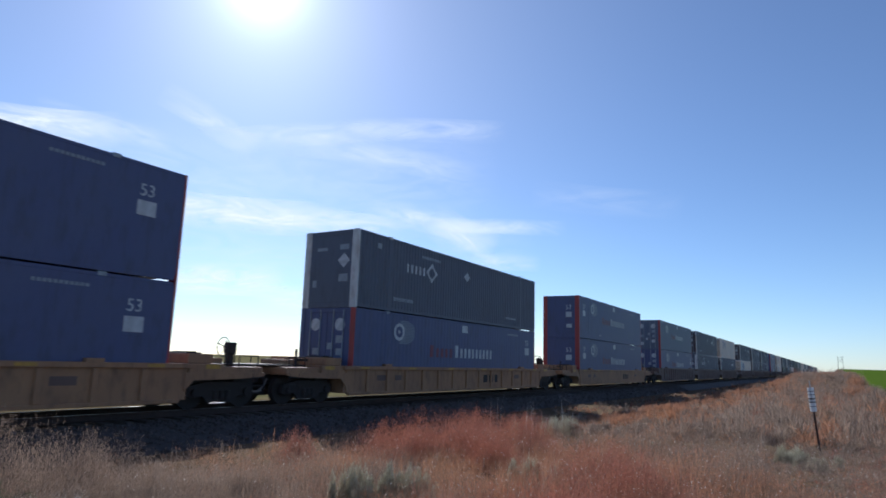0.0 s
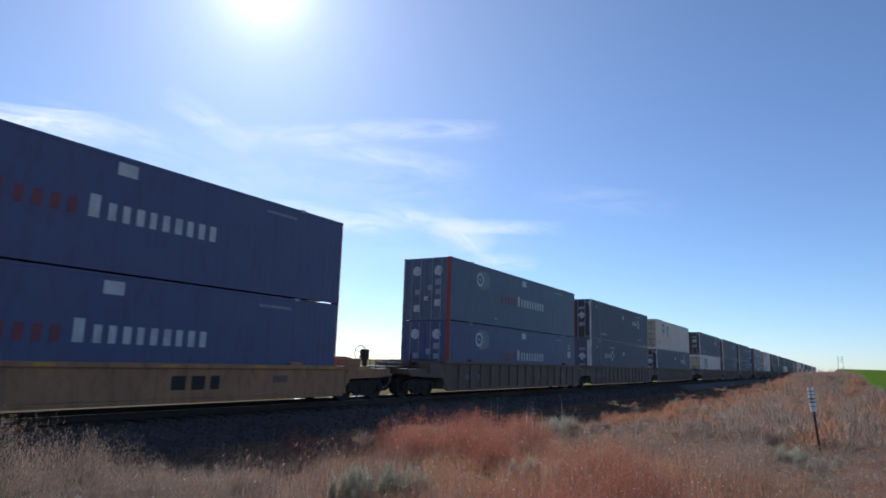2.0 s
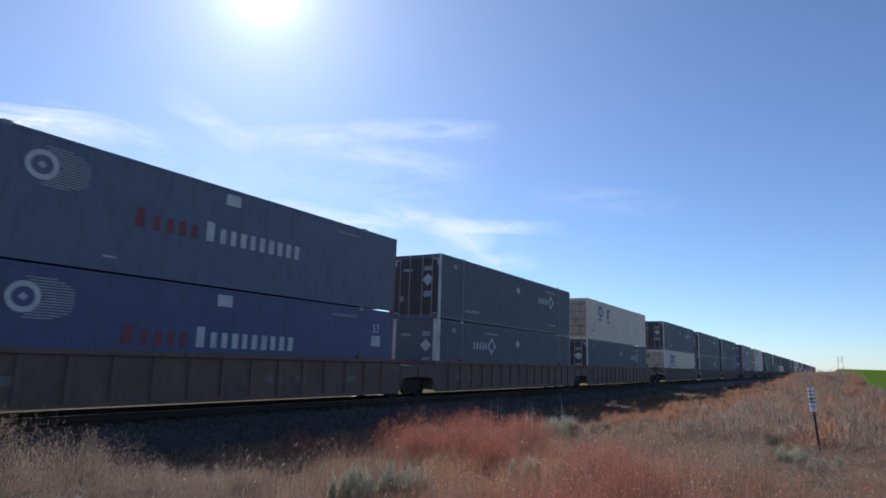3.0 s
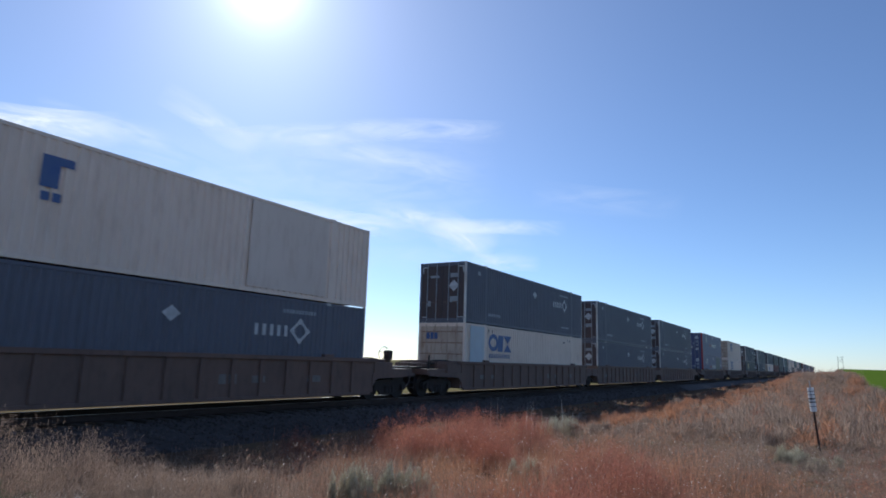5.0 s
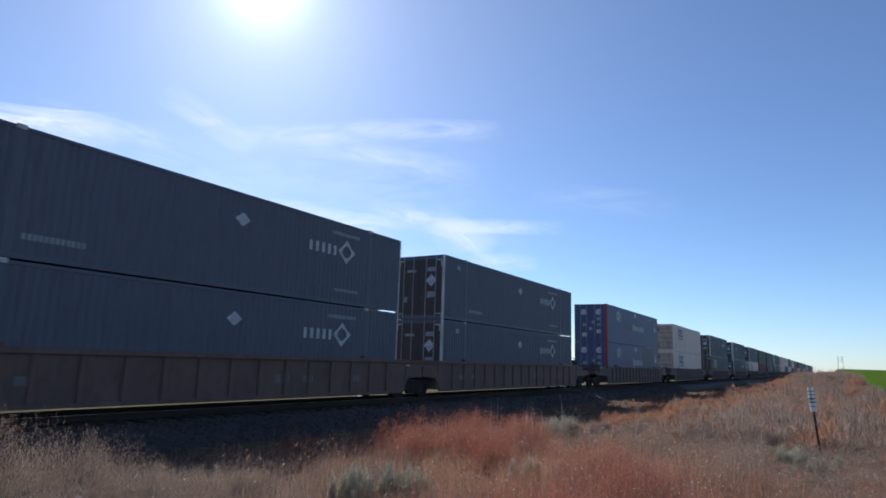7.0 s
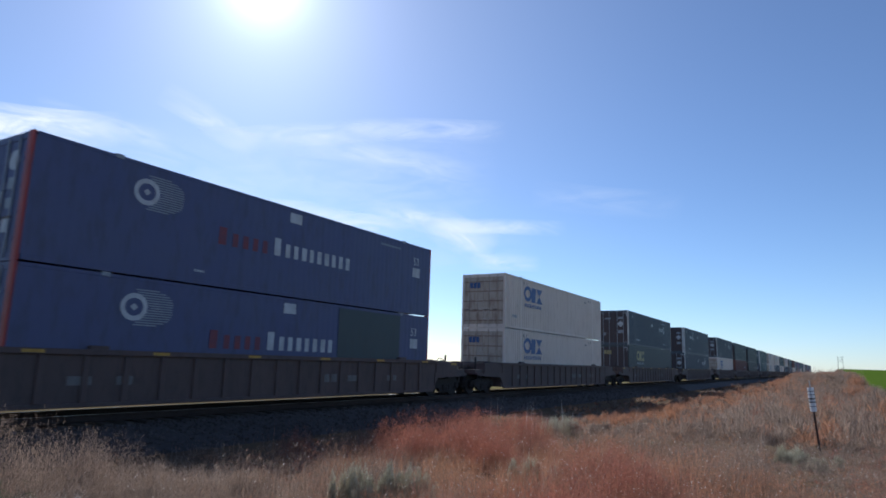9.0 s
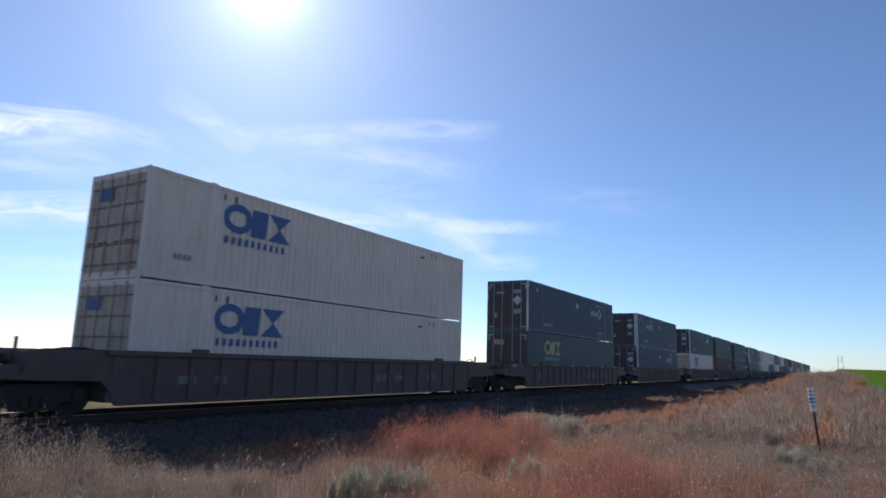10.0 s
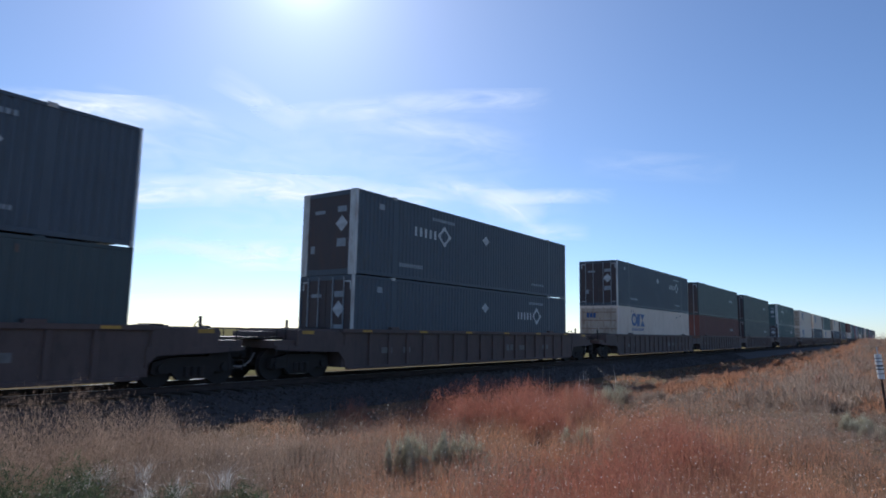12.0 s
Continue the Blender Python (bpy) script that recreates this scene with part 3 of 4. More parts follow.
    for i, (cx, cy, rad, tall) in enumerate([(3.9, -9.1, 0.8, 0.78), (3.0, -9.2, 1.0, 1.0), (4.6, -9.3, 0.6, 0.42), (2.0, -9.4, 1.0, 0.98), (5.6, -9.8, 0.4, 0.3), (1.0, -9.6, 0.9, 0.74)]):
        bush("tan_bush", "tangled tan-brown dead bush in dry grass", "tan_grass", cx, cy, rad, tall, 42000, 0.0048, 80 + i, group="dead bushes", upright=1.2, loose=0.4)
    for i in range(12):
        cx = 26 + 6.5 * i + rng.uniform(-2, 2)
        bush("brown_bush", "rounded brown dead bush at the field edge", ("orange_brush", "tan_grass", "grey_brush")[i % 3], cx, -17.3 + rng.uniform(-0.7, 0.5), rng.uniform(0.7, 1.2), rng.uniform(0.7, 1.1), 3500, 0.026, 110 + i, group="field edge bushes")
    for i, (cx, cy, rad, tall) in enumerate([(3.3, -10.0, 0.6, 0.5), (4.3, -9.8, 0.6, 0.5), (5.2, -9.6, 0.5, 0.4), (3.9, -10.6, 0.4, 0.36)]):
        bush("grey_bush", "tangled grey-brown dead bush in dry grass", "grey_brush", cx, cy, rad, tall, 16000, 0.0050, 86 + i, group="dead bushes")
    for i, (cx, cy) in enumerate([(3.0, -9.95), (3.25, -10.15), (2.9, -10.9), (3.15, -10.85), (3.6, -10.9), (2.7, -10.2)]):
        b = blades("straw_tuft", np.array([[cx, cy, float(height(cx, cy)) + 0.30]] * 6), np.full(6, 0.20), np.full(6, 0.0055), 1.1, 9, "straw", 90 + i, spread=0.07)
        tagged(b, "bleached silvery straw tuft bent over", "dry plant", "straw tufts")
    for i in range(9):
        cx, cy = 14.2 + rng.uniform(-1.2, 1.6), -9.3 + rng.uniform(-0.8, 0.8)
        b = blades("tall_stalk", np.array([[cx, cy, float(height(cx, cy))]]), np.array([rng.uniform(0.8, 1.05)]), np.array([0.006]), 0.25, 4, "straw", 130 + i, spread=0.05)
        tagged(b, "pale tall dry grass stalk", "dry plant", "tall stalks")
    for i, (cx, cy, rad, tall) in enumerate([(2.5, -10.5, 0.36, 0.56), (2.05, -10.3, 0.38, 0.54), (2.2, -11.0, 0.34, 0.5), (2.9, -11.2, 0.3, 0.46), (3.4, -11.4, 0.28, 0.42), (1.7, -10.8, 0.37, 0.5)]):
        bush("green_weed", "fresh green leafy weed low in dry grass", "weed_green", cx, cy, rad, tall, 5500, 0.009, 95 + i, "weed", "green weeds", 0.25, 0.8)


build_vegetation()


# ---- marker post, far pylon ----
def build_marker():
    post = thing("marker_post", "white plastic marker with black print on a brown steel fence post", "marker post")
    x, y = 14.8, -15.49
    z = float(height(x, y))
    post.matrix_basis = pose(x, y, z, -4.4, 0, 0)
    bm = bmesh.new()
    box(bm, -0.018, 0.018, -0.02, 0.02, -0.3, 1.25, bevel=0.004)
    box(bm, 0.012, 0.03, -0.005, 0.005, -0.3, 1.30)
    part("stake", bm, "post_brown", post)
    bm = bmesh.new()
    rod(bm, (0, 0, 0.82), (0, 0, 1.28), 0.058, 14)
    part("marker_tube", bm, "marker_white", post, "white plastic marker tube")
    for a, b in ((1.20, 1.212), (1.135, 1.147), (1.05, 1.078), (0.99, 1.012), (0.91, 0.92)):
        part("printed_bar", rod(bmesh.new(), (0, 0, a), (0, 0, b), 0.0595, 14), "marker_black", post, "black printed bar")
    bm = bmesh.new()
    rod(bm, (0, 0, 1.28), (0, 0, 1.42), 0.012, 8)
    part("tip", bm, "galvanized", post)


build_marker()


def build_pylon(x, y, tall):
    pylon = thing("power_pylon", "distant two-legged timber power line pylon", "power pylon")
    pylon.matrix_basis = pose(x, y, float(height(x, y)) - 0.5, 0, 0, 0)
    for s in (-2.6, 2.6):
        part("leg", rod(bmesh.new(), (0, s, 0), (0, s, tall), 0.24, 8, 0.15), "wood", pylon)
    part("crossarm", boxed(-0.15, 0.15, -3.6, 3.6, tall * 0.84, tall * 0.84 + 0.3, bevel=0.03), "wood", pylon)
    bm = bmesh.new()
    rod(bm, (0, -2.6, tall * 0.5), (0, 2.6, tall * 0.8), 0.12, 6), rod(bm, (0, 2.6, tall * 0.5), (0, -2.6, tall * 0.8), 0.12, 6)
    part("brace", bm, "wood", pylon)


build_pylon(950, -22.0, 17)


# ---- high thin cloud ----
def cloud_material():
    m = bpy.data.materials.new("thin_ice_cloud")
    m.use_nodes = True
    n, l = m.node_tree.nodes, m.node_tree.links
    n.remove(n["Principled BSDF"])
    tc, info, sep = n.new("ShaderNodeTexCoord"), n.new("ShaderNodeObjectInfo"), n.new("ShaderNodeSeparateXYZ")
    l.new(tc.outputs["Generated"], sep.inputs[0])

    def math_node(op, a, b):
        x = n.new("ShaderNodeMath")
        x.operation, x.use_clamp = op, op == "MINIMUM"
        for k, v in ((0, a), (1, b)):
            if isinstance(v, float):
                x.inputs[k].default_value = v
            else:
                l.new(v, x.inputs[k])
        return x.outputs[0]

    def hump(v, power):
        return math_node("POWER", math_node("MULTIPLY", math_node("MULTIPLY", v, math_node("SUBTRACT", 1.0, v)), 4.0), power)

    shift = n.new("ShaderNodeVectorMath")
    shift.operation = "MULTIPLY_ADD"
    shift.inputs[1].default_value, shift.inputs[2].default_value = (977.0, 533.0, 211.0), (0, 0, 0)
    l.new(info.outputs["Random"], shift.inputs[0])
    add = n.new("ShaderNodeVectorMath")
    l.new(tc.outputs["Object"], add.inputs[0]), l.new(shift.outputs[0], add.inputs[1])
    mapping = n.new("ShaderNodeMapping")
    mapping.inputs["Scale"].default_value = (1 / 240, 1 / 70, 1.0)
    mapping.inputs["Rotation"].default_value = (0, 0, radians(6))
    l.new(add.outputs[0], mapping.inputs["Vector"])
    tex = n.new("ShaderNodeTexNoise")
    tex.inputs["Scale"].default_value, tex.inputs["Detail"].default_value = 1.0, 7
    tex.inputs["Roughness"].default_value, tex.inputs["Distortion"].default_value = 0.6, 1.3
    l.new(mapping.outputs[0], tex.inputs["Vector"])
    thick = n.new("ShaderNodeMapRange")
    thick.inputs[1].default_value, thick.inputs[2].default_value = 0.30, 0.72
    l.new(tex.outputs["Fac"], thick.inputs[0])
    col = n.new("ShaderNodeSeparateColor")
    l.new(info.outputs["Color"], col.inputs[0])
    alpha = math_node("MULTIPLY", math_node("MULTIPLY", hump(sep.outputs["X"], 1.0), hump(sep.outputs["Y"], 1.6)), thick.outputs[0])
    alpha = math_node("MINIMUM", math_node("MULTIPLY", alpha, col.outputs[0]), 1.0)
    glow, clear, mix = n.new("ShaderNodeEmission"), n.new("ShaderNodeBsdfTransparent"), n.new("ShaderNodeMixShader")
    glow.inputs[0].default_value, glow.inputs[1].default_value = (0.97, 0.98, 1.0, 1), 1.0
    l.new(alpha, mix.inputs[0]), l.new(clear.outputs[0], mix.inputs[1]), l.new(glow.outputs[0], mix.inputs[2])
    l.new(mix.outputs[0], n["Material Output"].inputs["Surface"])
    return m


CLOUD = cloud_material()
CLOUDS = [  # bearing from the track, elevation, length, width, rise to the right (degrees), thickness
    (66.5, 16.6, 12, 2.4, 10, 1.3), (61.0, 17.7, 9, 1.4, -6, 0.6), (53.0, 19.4, 8, 1.8, -24, 0.6), (44.5, 19.4, 13, 1.6, 8, 0.6),
    (34.0, 20.5, 14, 1.6, 3, 0.6), (37.5, 18.0, 16, 1.8, -8, 0.4), (63.0, 10.7, 16, 2.2, 6, 1.3), (49.5, 12.1, 17, 2.4, -1, 1.4),
    (41.0, 12.1, 11, 1.6, -2, 1.0), (33.0, 12.3, 12, 1.8, -12, 0.7), (27.0, 12.1, 12, 1.1, 0, 0.7), (29.8, 11.4, 6, 2.6, -25, 0.9),
    (26.0, 8.9, 6, 1.2, -1, 0.9), (51.5, 6.1, 11, 2.2, 2, 1.4), (44.0, 4.9, 8, 2.0, -2, 1.0), (57.0, 6.5, 8, 1.2, -8, 0.7),
    (62.5, 6.4, 14, 1.1, 3, 0.5), (62.5, 3.4, 13, 1.3, 2, 0.7), (66.0, 14.0, 11, 2.2, 8, 0.5), (17.0, 14.5, 12, 2.0, -6, 0.2),
    (57.0, 14.5, 24, 6.0, -3, 0.25), (40.0, 16.0, 24, 6.5, 3, 0.22), (49.0, 8.6, 22, 4.0, -1, 0.3), (32.0, 10.0, 16, 3.5, 2, 0.22)]


def build_clouds():
    far = 2700.0
    for bearing, up, length, width, rise, thick in CLOUDS:
        a, e = radians(bearing), radians(up)
        way = Vector((math.cos(a) * math.cos(e), math.sin(a) * math.cos(e), math.sin(e)))
        bm = bmesh.new()
        bmesh.ops.create_grid(bm, x_segments=16, y_segments=3, size=0.5)
        sx, sy = far * radians(length * 1.1), far * radians(width * 1.35)
        for v in bm.verts:
            k = v.co.x
            v.co = Vector((k * sx, v.co.y * sy + 0.10 * sy * math.sin(4 * k + bearing), 0))
        me = bpy.data.meshes.new("cirrus_cloud")
        bm.to_mesh(me)
        bm.free()
        me.materials.append(CLOUD)
        ob = tagged(new("cirrus_cloud", me), "thin white wisp of high cirrus cloud", "cloud", "cirrus wisps", "structure")
        ob.color = (thick, thick, thick, 1)
        ob.matrix_basis = look(EYE + way * far, EYE + way * far * 2, rise)


build_clouds()


# ---- train ----
L, W, H = 16.154, 2.59, 2.896
FACE = -W / 2 - 0.004
RADIUS = 0.4572


def corrugated(side, x0, x1, z0, z1, pitch, deep, sheet_y):
    """A folded side sheet, with flats and ridges."""
    bm = bmesh.new()
    n = max(1, round((x1 - x0) / pitch))
    p = (x1 - x0) / n
    line = []
    for i in range(n):
        a = x0 + i * p
        line += [(a, 0), (a + 0.36 * p, 0), (a + 0.5 * p, deep), (a + 0.86 * p, deep)]
    line.append((x1, 0))
    lo = [bm.verts.new((x, side * (sheet_y - d), z0)) for x, d in line]
    hi = [bm.verts.new((x, side * (sheet_y - d), z1)) for x, d in line]
    for i in range(len(lo) - 1):
        f = (lo[i], lo[i + 1], hi[i + 1], hi[i])
        bm.faces.new(f if side < 0 else f[::-1])
    return bm


def glyphs(c, name, mat, label, x0, z0, wide, tall, count, first=1.0, gap=0.22, seed=0):
    """Plain bars in the rhythm of a word that stands in for a trade name."""
    rng = random.Random(seed)
    step = wide / (count + (first - 1))
    x = x0
    for i in range(count):
        k = first if i == 0 else 1.0
        w = step * k * (1 - gap) * rng.uniform(0.85, 1.0)
        part(name, boxed(x, x + w, FACE - 0.004, FACE, z0, z0 + tall * k), mat, c, label)
        x += step * k


def slab(x0, x1, z0, z1, lift=0.004):
    return boxed(x0, x1, FACE - lift, FACE, z0, z1)


def small_print(x0, x1, z0, z1, count):
    bm = bmesh.new()
    step = (x1 - x0) / count
    for i in range(count):
        box(bm, x0 + i * step, x0 + (i + 0.7) * step, FACE - 0.004, FACE, z0, z1)
    return bm


def diamond(cx, cz, rx, rz):
    return prism(bmesh.new(), [(cx - rx, cz), (cx, cz - rz), (cx + rx, cz), (cx, cz + rz)], FACE - 0.004, FACE)


def digits(text, tall):
    data = bpy.data.curves.new("digits", "FONT")
    data.body, data.size, data.extrude = text, tall * 1.42, 0.002
    ob = new("digits", data)
    me = bpy.data.meshes.new_from_object(ob.evaluated_get(bpy.context.evaluated_depsgraph_get()))
    bpy.data.objects.remove(ob)
    me.materials.append(M["mark_white"])
    return me


DIGITS = digits("53", 0.31)


def label_53(box_thing, x, z):
    d = hang("digits", DIGITS, None, box_thing, "white stencilled digits 53")
    d.matrix_basis = pose(x, FACE - 0.002, z, 90, 0, 0)
    part("number_plate", slab(x - 0.02, x + 0.5, z - 0.5, z - 0.12), "mark_white", box_thing, "white plate of small print")


def container(paint, posts, marks, front="door", label="", deep=0.02, pitch=0.26, detail=True):
    end = 0.30 if front == "wall" else 0.20 if posts == "red" else 0.11
    c = thing("container", label, "shipping container", "containers of the train")
    hw = W / 2
    part("body", boxed(0.05, L - 0.05, -hw + 0.05, hw - 0.05, 0.12, H - 0.03), paint, c)
    for s in (-1, 1):
        for a, b in ((0.12 if front == "wall" else 0.075, 1.93), (2.09, L - 2.09), (L - 1.93, L - 0.075)):
            part("side_panel", corrugated(s, a, b, 0.16, H - 0.1, pitch, deep, hw - 0.004), paint, c)
        part("bottom_rail", boxed(0.1, L - 0.1, s * hw - 0.06 * (s > 0), s * hw + 0.06 * (s < 0), 0.035, 0.16, bevel=0.008), paint, c)
        part("top_rail", boxed(0.1, L - 0.1, s * hw - 0.06 * (s > 0), s * hw + 0.06 * (s < 0), H - 0.10, H - 0.01, bevel=0.008), paint, c)
        for x in (2.01, L - 2.01):
            part("lifting_post", boxed(x - 0.08, x + 0.08, s * hw - 0.06 * (s > 0), s * hw + 0.06 * (s < 0), 0.16, H - 0.1), paint, c)
            if detail:
                bm = boxed(x - 0.11, x + 0.11, s * hw - 0.12 * (s > 0) + 0.006 * s, s * hw + 0.12 * (s < 0) + 0.006 * s, H - 0.09, H + 0.025, bevel=0.01)
                part("corner_casting", bm, posts if posts != "red" else "mark_grey", c)
        for x0, x1 in ((0.0, 0.12 if front == "wall" else 0.075), (L - 0.075, L)):
            part("corner_post", boxed(x0, x1, s * hw - end * (s > 0), s * hw + end * (s < 0), 0.0, H, bevel=0.012), paint if s > 0 and front == "door" else posts, c)
    part("roof", boxed(0.1, L - 0.1, -hw + 0.06, hw - 0.06, H - 0.035, H - 0.012), paint, c)
    part("front_sill", boxed(0.01, 0.1, -hw + end, hw - end, 0.0, 0.2, bevel=0.01), paint, c)
    part("front_header", boxed(0.01, 0.1, -hw + end, hw - end, H - 0.18, H - 0.01, bevel=0.01), paint, c)
    if front == "door":
        for s in (-1, 1):
            y0, y1 = (s * 0.01, s * (hw - end)) if s > 0 else (s * (hw - end), s * 0.01)
            skin = "white_door" if paint == "white" else "maroon_door" if paint in ("slate", "sea", "teal", "green") else paint
            d = part("door", boxed(0.025, 0.06, y0, y1, 0.2, H - 0.18, bevel=0.006), skin, c)
            if detail:
                for k in range(4):
                    z = 0.42 + 0.6 * k
                    part("door_rib", boxed(0.012, 0.03, y0 + 0.05, y1 - 0.05, z, z + 0.09), skin, d)
                if posts == "post_white" or paint == "green":
                    o = s * (hw - end - 0.03)
                    bm = boxed(0.019, 0.025, min(o, o - s * 0.26), max(o, o - s * 0.26), H - 0.25, H - 0.20)
                    box(bm, 0.019, 0.025, min(o, o - s * 0.05), max(o, o - s * 0.05), H - 0.50, H - 0.25)
                    box(bm, 0.019, 0.025, min(o, o - s * 0.3), max(o, o - s * 0.3), 0.24, 0.275)
                    part("corner_tape", bm, "mark_white", d, "white reflective corner tape")
                if paint == "white":
                    bm = bmesh.new()
                    for k in range(5):
                        box(bm, -0.002, 0.012, y0 + 0.02, y1 - 0.02, 0.36 + 0.52 * k, 0.41 + 0.52 * k)
                    part("keeper_row", bm, "rust_iron", d, "rusty lock keepers and straps")
                for f in (0.28, 0.72):
                    y = y0 + (y1 - y0) * f
                    part("locking_bar", rod(bmesh.new(), (0.0, y, 0.08), (0.0, y, H - 0.08), 0.024, 8), "white_door" if paint == "white" else "mark_grey", d)
                    part("bar_handle", boxed(-0.02, 0.012, y - 0.05, y + 0.28, 0.95, 0.99), "dark_door", d)
    else:
        part("end_panel", boxed(0.03, 0.07, -hw + end, hw - end, 0.2, H - 0.18), "maroon_door" if paint == "sea" else paint, c)
    marks(c)
    return c


def end_card(c, y, z, w, h, mat, name="decal", x=0.0115, rot=0):
    bm = boxed(-0.003, 0.0, -w / 2, w / 2, -h / 2, h / 2)
    o = part(name, bm, mat, c)
    o.matrix_basis = pose(x, y, z, rot, 0, 0)


def disc(c, y, z, r, mat):
    bm = rod(bmesh.new(), (-0.003, 0, 0), (0, 0, 0), r, 18)
    o = part("round_decal", bm, mat, c)
    o.matrix_basis = pose(0.0115, y, z)


def globe(c, x, z, streaks=True):
    disc_bm = ring_outline(bmesh.new(), x, z, 0.36, 0.34, 0.12, FACE - 0.004, FACE, 18)
    part("logo_ring", disc_bm, "mark_white", c, "white ring emblem")
    part("logo_diamond", prism(bmesh.new(), [(x - 0.10, z), (x, z - 0.09), (x + 0.10, z), (x, z + 0.09)], FACE - 0.004, FACE), "mark_white", c)
    if streaks:
        bm = bmesh.new()
        for i in range(15):
            zz = z + 0.43 - i * 0.0615
            reach = max(0.0, 1 - ((i - 7) / 8.0) ** 4)
            box(bm, x + 0.43 - 0.06 * abs(i - 7), x + 0.35 + 0.72 * reach, FACE - 0.003, FACE, zz - 0.016, zz + 0.016)
        part("logo_tail", bm, "mark_grey", c, "fine pale streaks")


def pacer_marks(first53=False, rear53=False, discs=False, patch_green=False, bright=True):
    def add(c):
        globe(c, 2.8, 2.16)
        glyphs(c, "red_letter_bar", "mark_red", "faded red lettering bar", 5.1, 1.24, 2.0, 0.38, 5, 1.3, 0.42, 4)
        glyphs(c, "white_letter_bar", "mark_white", "white lettering bar", 7.2, 1.25, 3.75 if not patch_green else 3.1, 0.42, 10 if not patch_green else 8, 1.3, 0.42, 9)
        part("square_plate", slab(7.78, 8.30, 2.40, 2.72), "mark_white", c, "white square plate")
        part("small_print", small_print(12.6, 13.9, 2.52, 2.60, 11), "mark_grey", c)
        part("small_print", small_print(4.4, 4.75, 0.36, 0.42, 4), "mark_white", c)
        if patch_green:
            part("repair_panel", slab(10.4, 14.05, 0.17, H - 0.11, 0.008), "green", c, "unmarked dark green replacement panel")
        if first53:
            label_53(c, 0.76, 2.05)
            for y in (-0.55,):
                part("number_plate", boxed(0.0, 0.02, y - 0.2, y + 0.2, 1.42, 1.78), "mark_white", c)
                d = hang("digits", DIGITS, None, c)
                d.matrix_basis = pose(0.0, y + 0.22, 1.95, 90, 0, -90)
                part("number_plate", boxed(0.0, 0.02, y - 0.22, y + 0.16, 0.7, 0.95), "mark_white", c)
        if rear53:
            label_53(c, 14.82, 2.05)
        if discs:
            for y in (-0.62, 0.55):
                disc(c, y, 2.28, 0.23, "mark_white")
            for y, z, w in ((-0.62, 1.75, 0.3), (-0.62, 1.3, 0.26), (-0.62, 0.8, 0.34), (0.5, 1.3, 0.26), (0.5, 0.55, 0.34), (0.0, 1.0, 0.22), (-0.2, 1.5, 0.26)):
                end_card(c, y, z, w, w * 0.9, "mark_grey" if z > 1 else "mark_white", "decal")
    return add


def umax_marks(logo="rear", end=True):
    flat = logo == "front"
    def add(c):
        x = 10.85 if logo == "rear" else 3.05
        z = 1.67
        glyphs(c, "white_letter_bar", "mark_white", "white lettering bar", x + 0.1, z + 0.02, 1.5, 0.34, 5, 1.0, 0.52, 21)
        cx, cz = x + 1.98, z + 0.21
        ring = ring_outline(bmesh.new(), cx, cz, 0.44, 0.40, 0.13, FACE - 0.004, FACE, 4)
        part("logo_star", ring, "mark_white", c, "white open diamond emblem")
        bm = bmesh.new()
        for dx, dz in ((0.34, 0), (-0.34, 0), (0, 0.31), (0, -0.31)):
            prism(bm, [(cx + dx - 0.12, cz + dz), (cx + dx, cz + dz - 0.11), (cx + dx + 0.12, cz + dz), (cx + dx, cz + dz + 0.11)], FACE - 0.0075, FACE - 0.0045)
        part("logo_fringe", bm, "mark_white", c)
        part("centre_diamond", diamond(8.12, 2.1, 0.28, 0.21), "mark_white", c, "small white diamond")
        part("small_print", small_print(2.3, 3.7, 0.46, 0.60, 12), "mark_grey", c)
        part("small_print", small_print(12.3, 13.6, 0.46, 0.56, 12), "mark_grey", c)
        part("small_print", small_print(x + 1.2, x + 2.7, 2.42, 2.54, 11), "mark_grey", c)
        part("small_square", slab(1.15, 1.42, 2.35, 2.55), "mark_grey", c)
        if end:
            o = part("warning_diamond", boxed(-0.003, 0, -0.2, 0.2, -0.2, 0.2), "mark_white", c, "white diamond sticker")
            o.matrix_basis = pose(0.029 if flat else 0.0115, -0.62, 1.75, 45, 0, 0)
            for y, z, w, h in ((-0.62, 1.1, 0.42, 0.28), (-0.62, 2.25, 0.42, 0.2), (0.75, 0.9, 0.2, 0.26), (0.45, 2.2, 0.5, 0.12)):
                end_card(c, y, z, w, h, "mark_grey", x=0.029 if flat else 0.0115)
    return add


def big_mark(c, x, z, scale, mat, third=True, second=True):
    s = scale
    part("emblem_ring", ring_outline(bmesh.new(), x + 0.52 * s, z + 0.42 * s, 0.52 * s, 0.42 * s, 0.2 * s, FACE - 0.004, FACE, 20), mat, c, "large ring of a painted emblem")
    if second:
        bm = prism(bmesh.new(), [(x + 0.98 * s, z), (x + 1.55 * s, z), (x + 1.62 * s, z + 0.8 * s), (x + 1.05 * s, z + 0.8 * s)], FACE - 0.004, FACE)
        part("emblem_block", bm, mat, c)
    if third:
        bm = bmesh.new()
        prism(bm, [(x + 1.66 * s, z), (x + 2.55 * s, z), (x + 2.12 * s, z + 0.40 * s)], FACE - 0.004, FACE)
        prism(bm, [(x + 1.66 * s, z + 0.8 * s), (x + 2.12 * s, z + 0.40 * s), (x + 2.55 * s, z + 0.8 * s)], FACE - 0.004, FACE)
        part("emblem_hourglass", bm, mat, c)


